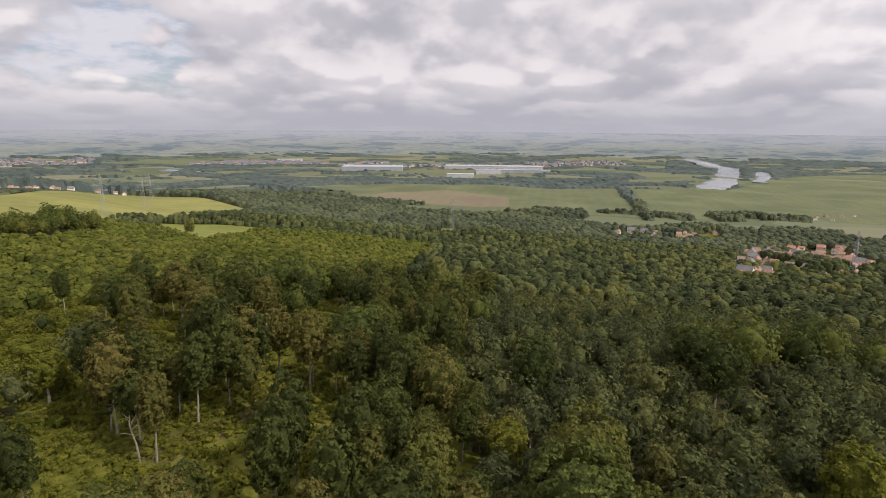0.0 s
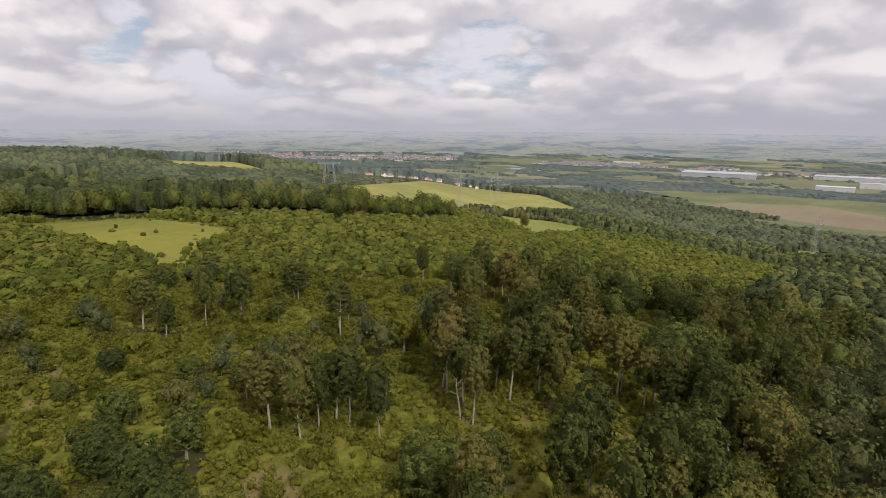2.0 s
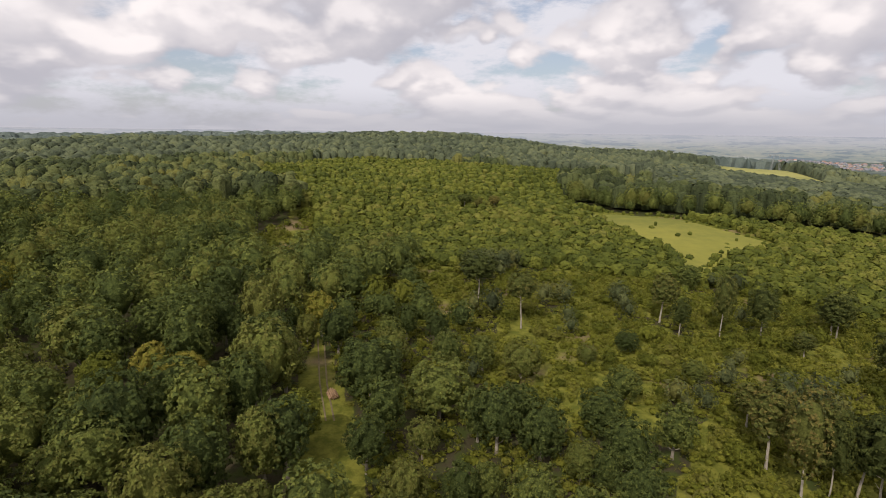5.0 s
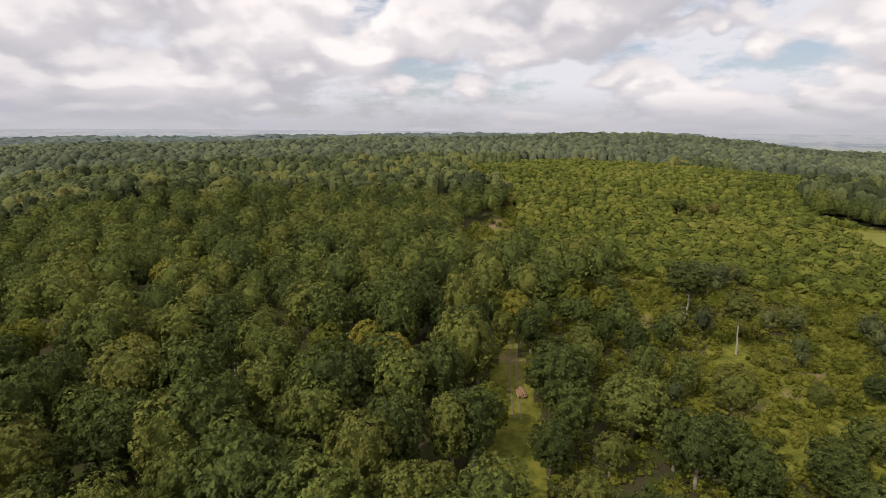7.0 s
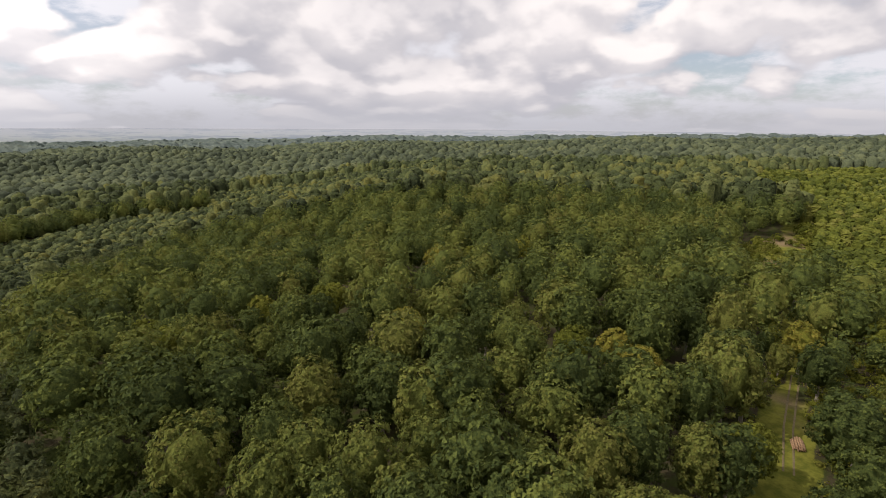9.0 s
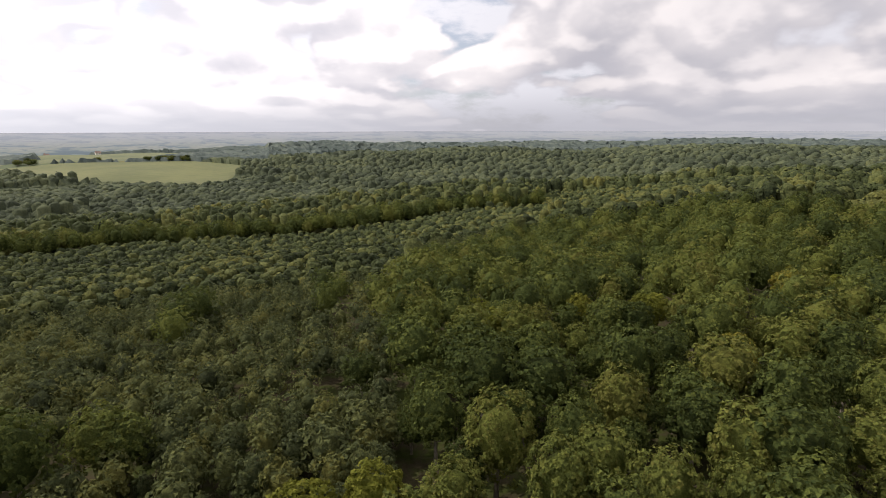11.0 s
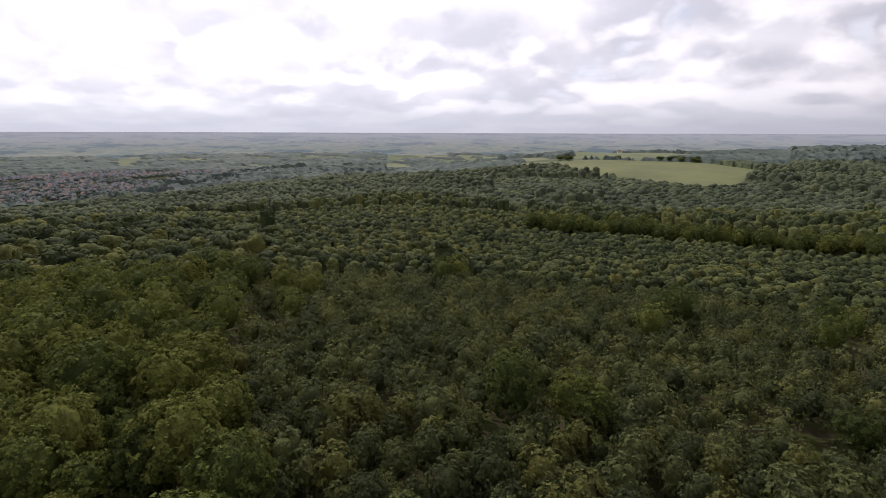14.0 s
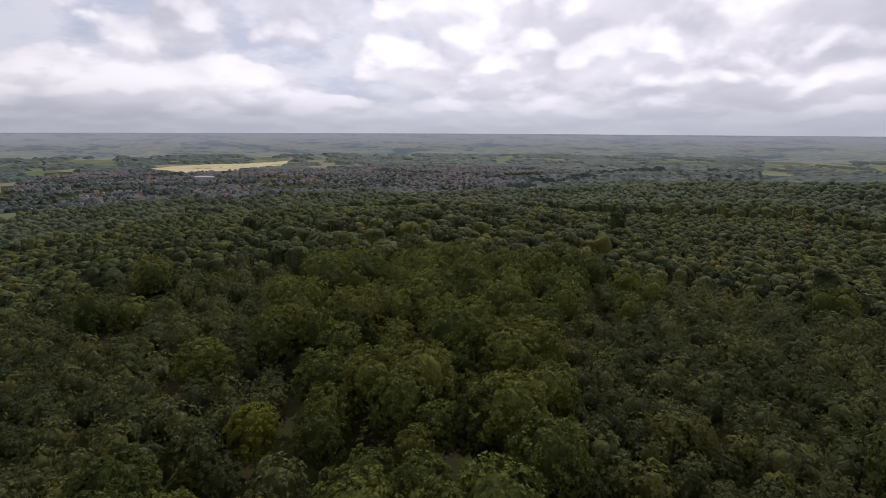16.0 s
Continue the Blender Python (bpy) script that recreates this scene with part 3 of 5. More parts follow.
drape("field_6", FIELD_VALLEY_EAST, mat_valley, "broad green valley field beside a hedge")
mat_dull = crop("dull green crop", (0.088, 0.098, 0.036), (0.128, 0.132, 0.048), 0.015, 1.1)
drape("field_7", FIELD_SOUTH, mat_dull, "pale green field on a rise among woods")
drape("field_12", FIELD_SOUTH_RISE, mat_valley, "grey-green field on the crest of a rise")
drape("field_8", FIELD_SOUTH_FAR, mat_valley, "far pale field beyond the woods")
drape("field_9", FIELD_TOWN, mat_straw, "straw-coloured field behind the town")
drape("field_10", GLADE_VALLEY, mat_pasture, "small pale clearing at the wood's edge", 0.5)
drape("field_11", [(-190, 1215), (150, 1130), (170, 1290), (20, 1420), (-150, 1400)], mat_fallow, "bare brown strip of soil in a valley field", 1.3)


# ---- the wood from a distance: one sheet of crowns ----
def crowns(x, y, space, tall, seed):
    """Height and tint of overlapping domes, one to a cell."""
    i, j = np.floor(x / space), np.floor(y / space)
    best, tint = np.full(x.shape, -1e9), np.zeros(x.shape)
    for di in (-1, 0, 1):
        for dj in (-1, 0, 1):
            ci, cj = i + di, j + dj
            cx = (ci + 0.5 + 0.85 * (lattice(ci, cj, seed) - 0.5)) * space
            cy = (cj + 0.5 + 0.85 * (lattice(ci, cj, seed + 1) - 0.5)) * space
            h = tall * (0.80 + 0.32 * lattice(ci, cj, seed + 2))
            d2 = ((x - cx) ** 2 + (y - cy) ** 2) / space ** 2
            z = h - space * (0.50 * d2 + 1.5 * d2 * d2)
            take = z > best
            best, tint = np.where(take, z, best), np.where(take, lattice(ci, cj, seed + 3), tint)
    return best, tint


def build_canopy(inner, outer, count, step, tag, leaves, rough):
    """One belt of the far woods. step: degrees between its columns."""
    rings = np.geomspace(inner, outer, count)
    turns = np.radians(np.arange(0, 360, step))
    r, a = np.meshgrid(rings, turns, indexing="ij")
    rng = np.random.default_rng(4)
    a = a + rng.uniform(-0.3, 0.3, a.shape) * radians(step)
    r = r * (1 + rng.uniform(-0.3, 0.3, r.shape) * math.log(outer / inner) / count)
    x, y = -np.sin(a) * r, np.cos(a) * r
    wood = wooded(x, y) & (r > MIDDLE - 12) & ~inside(x, y, TOWN)
    kind = kind_of(x, y)
    z, tint = np.zeros(x.shape), np.zeros(x.shape)
    for k in range(4):
        c, t = crowns(x, y, SPACE[k] * 1.35, TALLNESS[k], 50 + 10 * k)
        z, tint = np.where(kind == k, c, z), np.where(kind == k, t, tint)
    z += rng.uniform(-rough, rough, z.shape)
    # broad stands differ in age; stand() also lowers trees that block the camera's view
    z *= (0.84 + 0.34 * drift(x, y, 75, 41)) * stand(x, y) * np.where(r < FAR - 15, 0.72, 1.0)
    tint = np.clip(tint * 0.9 + 0.7 * drift(x, y, 60, 43) - 0.36, 0, 0.93)
    ground = height(x, y)
    z = np.where(wood, ground + z, ground - 1.5)
    n = len(turns)
    i, j = np.meshgrid(np.arange(len(rings) - 1), np.arange(n), indexing="ij")
    q = np.stack([i * n + j, i * n + (j + 1) % n, (i + 1) * n + (j + 1) % n, (i + 1) * n + j], -1).reshape(-1, 4)
    w = wood.ravel()
    q = q[w[q].sum(1) > 0]
    light = (kind.ravel()[q] == SHRUBS).all(1).astype(int)
    verts = np.stack([x, y, z], -1).reshape(-1, 3)
    for name, sel, mat, label in (("woodland", light == 0, leaves, "dense broadleaf wood with dark green rounded crowns"),
                                  ("regrowth", light == 1, mat_canopy_light, "young light green regrowth covering the slope")):
        f = q[sel]
        if len(f) == 0:
            continue
        used, back = np.unique(f, return_inverse=True)
        me = mesh_of(name, verts[used], back.reshape(f.shape), (mat,), None, False, tint.ravel()[used])
        tagged(new(tag + name, me), label, "woodland", kind="stuff")


MIDDLE, FAR = 680.0, 1180.0
mat_dome = foliage("leaves of the wider wood", (0.017, 0.024, 0.012), (0.052, 0.065, 0.025), (0.116, 0.126, 0.042), stuff=True, bump=0.8, leaf=1.1, each_leaf=0.20)
# slopes beyond the middle wood get a paler, bluer colour as painted haze
mat_hazed_slope = foliage("hazed leaves of the far slopes", (0.034, 0.043, 0.028), (0.078, 0.092, 0.050), (0.122, 0.134, 0.066), stuff=True, bump=0.8, leaf=1.1)
mat_dome_light = foliage("leaves of the wider scrub", (0.034, 0.044, 0.009), (0.074, 0.084, 0.014), (0.118, 0.124, 0.020), stuff=True, bump=0.5, leaf=1.3, each_leaf=0.20)
build_canopy(MIDDLE - 14, 1250, 72, 0.25, "", mat_hazed_slope, 0.8)
build_canopy(1250 / 1.004, 3400, 100, 0.3, "far_", mat_hazed_canopy, 0.9)


# ---- single trees ----
def ico(level):
    bm = bmesh.new()
    bmesh.ops.create_icosphere(bm, subdivisions=level, radius=1)
    v = np.array([p.co for p in bm.verts])
    f = np.array([[p.index for p in q.verts] for q in bm.faces])
    bm.free()
    return v, f


BODY = {level: ico(level) for level in (1, 2)}


def unit(v):
    return v / np.linalg.norm(v, axis=1)[:, None]


def leaf_crown(seed, wide, high, base, clumps, per, leaf, low=-0.75, level=2, top=0.0, body=0.68):
    """A crown: clumps of small leaf sprays over an uneven dark body. Vertices, triangles, and how many triangles the body has.
    wide: radius; base: height of its foot; top: how far the widest part lies over the middle, -1 to 1."""
    rng = np.random.default_rng(seed)
    half = high * 0.5
    size = np.array((wide, wide, half))
    foot = np.array((0, 0, base + half))
    bough = unit(rng.normal(size=(8, 3)) + np.array((0, 0, 0.25)))
    swell = rng.uniform(0.08, 0.26, 8)

    def reach(d):
        near = np.exp((d @ bough.T - 1) / 0.10) * swell
        return (0.80 + near.max(1) + rng.uniform(-0.06, 0.06, len(d)))[:, None]

    def set_out(d):
        p = d * reach(d)
        p[:, :2] *= (1 + 0.35 * top * np.clip(d[:, 2:], -1, 1))
        return p

    v, f = BODY[level]
    verts, tris = [set_out(v) * size * body + foot], [f]
    core, n = len(f), len(v)
    u = np.clip(np.linspace(low, 0.985, clumps) + rng.uniform(-0.5, 0.5, clumps) / clumps, -0.97, 0.99)
    t = np.arange(clumps) * 2.39996 + rng.uniform(-0.35, 0.35, clumps)
    ring = np.sqrt(1 - u * u)
    d = np.column_stack([np.cos(t) * ring, np.sin(t) * ring, u])
    centre = set_out(d) * size * rng.uniform(0.82, 0.98, (clumps, 1)) + foot
    out = unit(d / size)
    tuft = 0.52 * math.sqrt(4 * math.pi * (wide * half * 0.6 + wide * wide * 0.4) / clumps) * rng.uniform(0.6, 1.1, clumps)
    pick = np.repeat(np.arange(clumps), per)
    way = unit(rng.normal(size=(len(pick), 3)) + out[pick] * 0.9 + np.array((0, 0, 0.35)))
    p = centre[pick] + way * tuft[pick][:, None] * rng.uniform(0.45, 1.08, (len(pick), 1)) * np.array((1, 1, 0.8))
    nrm = unit(way * 0.50 + out[pick] * 0.55 + rng.normal(size=p.shape) * 0.40 + np.array((0, 0, 0.10)))
    e1 = unit(np.cross(nrm, rng.normal(size=p.shape)))
    e2 = np.cross(nrm, e1)
    s = leaf * rng.uniform(0.65, 1.35, (len(p), 1))
    v = np.stack([p + e1 * s * rng.uniform(0.6, 1.0, s.shape), p - e1 * s * 0.45 + e2 * s * rng.uniform(0.5, 0.9, s.shape), p - e1 * s * 0.45 - e2 * s * rng.uniform(0.5, 0.9, s.shape)], 1).reshape(-1, 3)
    verts.append(v), tris.append(np.arange(len(v)).reshape(-1, 3) + n)
    return np.concatenate(verts), np.concatenate(tris), core


def trunk_shape(seed, high, thick, limbs, spread, fork):
    """A leaning tapered trunk with limbs that rise from fork."""
    rng = random.Random(seed)
    bm = bmesh.new()
    way = [(0, 0, -0.6)]
    for s in range(1, 6):
        way.append((rng.uniform(-1, 1) * 0.03 * high * s / 5, rng.uniform(-1, 1) * 0.03 * high * s / 5, high * s / 5))
    tube(bm, way, [thick * f for f in (1.35, 0.95, 0.82, 0.66, 0.45, 0.18)])
    for i in range(limbs):
        a = 2 * math.pi * i / limbs + rng.uniform(-0.5, 0.5)
        h = high * rng.uniform(fork, 0.85)
        k = h / high * 5
        lo, hi = way[int(k)], way[min(5, int(k) + 1)]
        p = [lo[c] + (hi[c] - lo[c]) * (k - int(k)) for c in range(3)]
        reach = spread * rng.uniform(0.6, 1.0)
        tip = (p[0] + math.cos(a) * reach, p[1] + math.sin(a) * reach, h + reach * rng.uniform(0.5, 1.0))
        elbow = (p[0] + math.cos(a) * reach * 0.5, p[1] + math.sin(a) * reach * 0.5, h + reach * 0.22)
        tube(bm, (p, elbow, tip), (thick * 0.42, thick * 0.28, thick * 0.07), 5)
    return bm


def make_tree(name, label, seed, wide, high, base, clumps, per, leaf, mat, bark, thick, top=0.0, category="tree", group="trees of the near wood"):
    tree = tagged(new(name), label, category, group)
    v, f, core = leaf_crown(seed, wide, high, base, clumps, per, leaf, top=top)
    crown = new("crown", mesh_of("crown", v, f, (mat,), None, np.arange(len(f)) < core))
    crown.parent = tree
    part("trunk", trunk_shape(seed, base + high * 0.72, thick, 4, wide * 0.5, min(0.8, base / (base + high) + 0.1)), bark, tree)
    return tree


def sorts(fine):
    """The trees that are copied through the near wood: finer ones for where the eye comes nearest."""
    made = {OAKS: [], YOUNGS: [], TALLS: [], SHRUBS: []}
    for s in range(5):
        made[OAKS].append(make_tree("oak_tree", "broad oak in full dark green leaf in a dense wood", 10 + s, 5.3 + 0.35 * s, 16.0, 1.5, 150 if fine else 100, 25 if fine else 19, 0.38 if fine else 0.48, mat_oak, mat_bark, 0.38, 0.2))
        made[YOUNGS].append(make_tree("young_tree", "young slender broadleaf tree in a close stand", 30 + s, 2.8 + 0.2 * s, 8.8, 1.2, 52 if fine else 36, 24 if fine else 18, 0.33 if fine else 0.44, mat_young, mat_bark, 0.16))
        made[TALLS].append(make_tree("beech_tree", "tall thin forest tree with a bare pale trunk", 50 + s, 2.9 + 0.35 * s, 14.6 + 0.5 * s, 4.6 - 0.5 * s, 80 if fine else 56, 28 if fine else 20, 0.36 if fine else 0.47, mat_tall, mat_pale_bark, 0.20, 0.15, "tree"))
        made[SHRUBS].append(make_tree("shrub", "light green leafy shrub on a cleared slope", 70 + s, 2.0 + 0.3 * s, 3.9, -0.3, 34 if fine else 24, 22 if fine else 18, 0.28 if fine else 0.35, mat_shrub, mat_bark, 0.08, -0.2, "shrub", "shrubs of the clearing"))
    return made


SORTS, FINE_SORTS = sorts(False), sorts(True)
MOST = {OAKS: 230, YOUNGS: 260, TALLS: 170, SHRUBS: 200}
# Trees that stand clear of the rest: x, y, height, radius.
STANDARDS = ((-154, 131, 15, 4.4), (-114, 114, 19, 4.3), (-78, 115, 19, 4.7), (-152, 107, 19, 4.9), (-78, 66, 21, 4.2), (-86, 65, 18, 3.8), (-78, 76, 17, 3.6), (-74, 76, 19, 3.8),
             (-65, 75, 18, 3.4), (-78, 71, 18, 3.0), (-100, 70, 11, 3.1), (-165, 81, 18, 4.4), (-152, 81, 13, 3.0), (-154, 95, 22, 3.6), (-154, 133, 18, 5.0), (-136, 109, 9, 2.9), (-59, 97, 17, 3.6), (-70, 118, 18, 4.2), (-120, 124, 11, 2.0))
ROUND_TREES = ((-124, 27, 11, 5.6), (-128, 18, 11, 3.6), (-174, 1, 12, 7.0), (-115, -9, 16, 8.2), (-106, 6, 15, 8.0), (-47, 67, 12, 7.0), (-205, 111, 11, 5.0), (-112, 48, 9, 4.4), (-98, 38, 11, 5.2), (-90, 24, 13, 5.6), (-84, 38, 12, 5.4), (-103, 22, 10, 4.6),
               (96, -5, 15, 5.2), (100, -35, 12, 4.6), (109, -11, 13, 4.2), (107, -21, 10, 3.8), (127, 20, 17, 7.2), (-140, 60, 7, 3.8), (-122, 70, 6, 3.4), (-110, 84, 6, 3.2), (-132, 46, 6, 3.0))
UMBRELLAS = ((-179, 23, 20, 6.6), (-159, 34, 19, 5.0), (-392, 39, 13, 5.6), (-387, 60, 14, 4.2), (-384, 48, 12, 3.0))


def near_places():
    """Every tree within sight of its branches: x, y, sort, size."""
    got = []
    for k in range(4):
        s, seed = SPACE[k], 50 + 10 * k
        n = int((620 if k == OAKS else 480) / s) + 2
        i, j = np.meshgrid(np.arange(-n, n), np.arange(-n, n), indexing="ij")
        i, j = i.ravel().astype(float), j.ravel().astype(float)
        x = (i + 0.5 + 0.85 * (lattice(i, j, seed) - 0.5)) * s
        y = (j + 0.5 + 0.85 * (lattice(i, j, seed + 1) - 0.5)) * s
        r = np.hypot(x, y)
        ok = (r > 12) & single(x, y) & wooded(x, y) & (kind_of(x, y) == k)
        if k == TALLS:
            ok &= drift(x, y, 14, 65) > 0.38
        if k == SHRUBS:
            ok &= drift(x, y, 26, 61) * 0.7 + 0.3 * lattice(i, j, 9) > np.where(r < 190, 0.33, 0.2)
        more = stand(x[ok], y[ok])
        for a, b, h, u, g in zip(x[ok], y[ok], lattice(i, j, seed + 2)[ok], lattice(i, j, seed + 3)[ok], more):
            got.append((a, b, k, (0.70 + 0.55 * h if k != SHRUBS else 0.42 + 1.0 * h * h) * g, u))
    got = [g for g in got if not near_light(g[0], g[1])]
    for a, b, _, wide in STANDARDS + ROUND_TREES + UMBRELLAS:
        got = [g for g in got if math.hypot(g[0] - a, g[1] - b) > (2.0 if g[2] == SHRUBS else wide + 2.5)]
    return got


def spread_trees():
    rng = np.random.default_rng(8)
    places = sorted(near_places(), key=lambda g: abs(math.hypot(g[0], g[1]) - 50) if math.hypot(g[0], g[1]) > 50 else 1e3)
    count, unused = [0, 0, 0, 0], [id(t) for kinds in (SORTS, FINE_SORTS) for k in kinds for t in kinds[k]]
    rest = {k: [] for k in range(4)}
    for x, y, k, size, u in places:
        z = float(height(x, y))
        if count[k] < MOST[k]:
            fine = (count[k] < 80 and count[k] % 10 < 9) or count[k] % 10 == 0
            proto = (FINE_SORTS if fine else SORTS)[k][int(u * 4.999)]
            wide = size * rng.uniform(0.88, 1.12)
            m = pose(x, y, z, rng.uniform(-4, 4), rng.uniform(-4, 4), rng.uniform(0, 360)) @ Matrix.Diagonal((wide, wide, size, 1))
            if id(proto) in unused:
                unused.remove(id(proto))
                proto.matrix_basis = m
            else:
                copy_thing_at(proto, m)
            count[k] += 1
        else:
            rest[k].append((x, y, z, size, u))
    print("trees", count, {k: len(v) for k, v in rest.items()}, len(unused))
    return rest


def copy_thing_at(ob, m):
    kept = ob.matrix_basis.copy()
    ob.matrix_basis = Matrix.Identity(4)
    made = copy_thing(ob, m)
    ob.matrix_basis = kept
    return made


LIGHT_TREES = ((-109, -64), (-115, -57), (-110, -48), (-152, -26), (93, 8), (-95, -143), (-85, -134), (-189, -138), (-94, -21.5), (-170, -12), (-171, -3), (-88, -101), (-161, -144), (-90, 115),
               (-50, 131), (-36, 106), (12, 89), (-61, 117), (64, 74), (-41, -152), (-42, -136), (-72, -147), (-140, -140), (6, -66), (-4, -69))


def near_light(x, y):
    return any(math.hypot(x - a, y - b) < 6.5 for a, b in LIGHT_TREES)


REST = spread_trees()


def lone_trees():
    """Single trees of the clearing, each at its own height and spread."""
    rng = np.random.default_rng(29)
    umbrella = make_tree("forest_tree", "tall bare-trunked tree with a rounded dark crown in a clearing", 400, 4.5, 10.5, 9.0, 90, 26, 0.40, mat_tall, mat_pale_bark, 0.20, 0.5)
    for n, (x, y, high, wide) in enumerate(STANDARDS + ROUND_TREES + UMBRELLAS):
        lone, crooked = n < len(STANDARDS), n >= len(STANDARDS) + len(ROUND_TREES)
        proto = umbrella if crooked else FINE_SORTS[TALLS if lone else OAKS][n % 5]
        w, h = (4.5, 19.5) if crooked else (2.9 + 0.35 * (n % 5), 19.2) if lone else (5.3 + 0.35 * (n % 5), 17.5)
        low = 0.0 if lone or crooked else 0.14 * high
        m = pose(x, y, float(height(x, y)) - low, rng.uniform(-3, 3), rng.uniform(-3, 3), rng.uniform(0, 360)) @ Matrix.Diagonal((wide / w, wide / w, (high + low) / h, 1))
        if crooked and n == len(STANDARDS) + len(ROUND_TREES):
            umbrella.matrix_basis = m
        else:
            copy_thing_at(proto, m)


lone_trees()


def light_oaks():
    """Lime green crowns that stand out from the wood."""
    rng = np.random.default_rng(19)
    proto = [make_tree("lime_oak", "round oak with bright lime green leaves among darker trees", 110 + s, 5.0 + 0.4 * s, 13.0, 2.0, 110, 32, 0.38, mat_light_oak, mat_bark, 0.36, 0.15) for s in range(3)]
    for n, (x, y) in enumerate(LIGHT_TREES):
        size = rng.uniform(0.82, 1.12)
        m = pose(x, y, float(height(x, y)), rng.uniform(-3, 3), rng.uniform(-3, 3), rng.uniform(0, 360)) @ Matrix.Scale(size, 4)
        if n < 3:
            proto[n].matrix_basis = m
        else:
            copy_thing_at(proto[n % 3], m)


light_oaks()


def join_crowns(name, label, mat, shapes, x, y, z, wide, high, tint, seed):
    """Crowns without number on their places, joined into one growth."""
    rng = np.random.default_rng(seed)
    pick = rng.integers(0, len(shapes), len(x))
    vs, fs, ts, soft, n = [], [], [], [], 0
    for k, (v, f, core) in enumerate(shapes):
        on = pick == k
        m = int(on.sum())
        if not m:
            continue
        a = rng.uniform(0, 6.283, m)
        c, d = (np.cos(a) * wide[on])[:, None], (np.sin(a) * wide[on])[:, None]
        vs.append(np.stack([v[None, :, 0] * c - v[None, :, 1] * d + x[on][:, None], v[None, :, 0] * d + v[None, :, 1] * c + y[on][:, None],
                            v[None, :, 2] * high[on][:, None] + z[on][:, None]], -1).reshape(-1, 3))
        fs.append((f[None] + (np.arange(m) * len(v))[:, None, None] + n).reshape(-1, 3))
        soft.append(np.tile(np.arange(len(f)) < core, m))
        ts.append(np.repeat(tint[on], len(v)))
        n += m * len(v)
    me = mesh_of(name, np.concatenate(vs), np.concatenate(fs), (mat,), None, np.concatenate(soft), np.concatenate(ts))
    print(name, len(x), len(me.polygons))
    return tagged(new(name, me), label, "woodland", kind="stuff")


def join_trees(k, name, label, mat, wide, high, base, clumps, per, leaf):
    """The remaining trees of one sort, too many to count."""
    if not REST[k]:
        return
    rows = np.array(REST[k])
    rng = np.random.default_rng(90 + k)
    shapes = [leaf_crown(900 + 10 * k + s, wide, high, base, clumps, per, leaf, level=2 if k == OAKS else 1, low=-0.6) for s in range(6)]
    join_crowns(name, label, mat, shapes, rows[:, 0], rows[:, 1], rows[:, 2], rows[:, 3] * rng.uniform(0.9, 1.12, len(rows)), rows[:, 3], rows[:, 4] * 0.9, 90 + k)


join_trees(OAKS, "oak_wood", "close oak wood with broad dark green crowns", mat_oak_stuff, 5.8, 15.5, 2.0, 48, 9, 0.66)
join_trees(YOUNGS, "young_wood", "dense stand of young broadleaf trees", mat_young_stuff, 3.2, 8.8, 1.2, 26, 8, 0.47)
join_trees(TALLS, "beech_wood", "tall close-grown forest trees on a slope", mat_tall_stuff, 3.4, 14.5, 4.0, 32, 12, 0.62)
join_trees(SHRUBS, "scrub", "light green scrub over a cleared slope", mat_shrub_stuff, 2.6, 3.9, -0.3, 15, 9, 0.46)


def dome(seed, sides, rings, tufts):
    """A rough crown seen from afar: vertices and triangles. A cap 1 wide and 1 high (z from -1 to 0), and a skirt (z = -9) to the ground."""
    rng = np.random.default_rng(seed)
    tilt = np.linspace(0, 1.45, rings)[1:] if rings > 2 else np.array((1.05,))
    v = [(0, 0, 0.0)]
    for n, t in enumerate(tilt):
        for s in range(sides):
            a = 2 * math.pi * (s + 0.5 * (n % 2)) / sides + rng.uniform(-0.2, 0.2)
            k = rng.uniform(0.78, 1.20)
            v.append((math.cos(a) * math.sin(t) * k, math.sin(a) * math.sin(t) * k, math.cos(t) - 1 + rng.uniform(-0.16, 0.16)))
    for s in range(sides):
        a = 2 * math.pi * (s + 0.5 * (len(tilt) % 2)) / sides
        v.append((math.cos(a) * 0.86, math.sin(a) * 0.86, -9.0))
    f = [(0, 1 + s, 1 + (s + 1) % sides) for s in range(sides)]
    for n in range(len(tilt)):
        lo, hi = 1 + n * sides, 1 + (n + 1) * sides
        for s in range(sides):
            t = (s + 1) % sides
            f += [(lo + s, hi + s, lo + t), (lo + t, hi + s, hi + t)]
    # ragged sprays of leaves standing off the cap
    for s in range(tufts):
        t, a = math.acos(1 - rng.uniform(0.0, 0.95)), rng.uniform(0, 6.283)
        n = Vector((math.cos(a) * math.sin(t), math.sin(a) * math.sin(t), math.cos(t)))
        p = n * rng.uniform(0.98, 1.16) - Vector((0, 0, 1))
        if s % 4 == 3:
            p = Vector((math.cos(a) * rng.uniform(0.82, 1.05), math.sin(a) * rng.uniform(0.82, 1.05), rng.uniform(-2.0, -0.9)))
        n = (n + Vector(rng.normal(size=3)) * 0.35).normalized()
        e = n.cross(Vector(rng.normal(size=3))).normalized() * rng.uniform(0.16, 0.34)
        g = n.cross(e)
        m = len(v)
        v += [tuple(p + e), tuple(p - e * 0.5 + g * 0.8), tuple(p - e * 0.5 - g * 0.8)]
        f.append((m, m + 1, m + 2))
    return np.array(v), np.array(f)


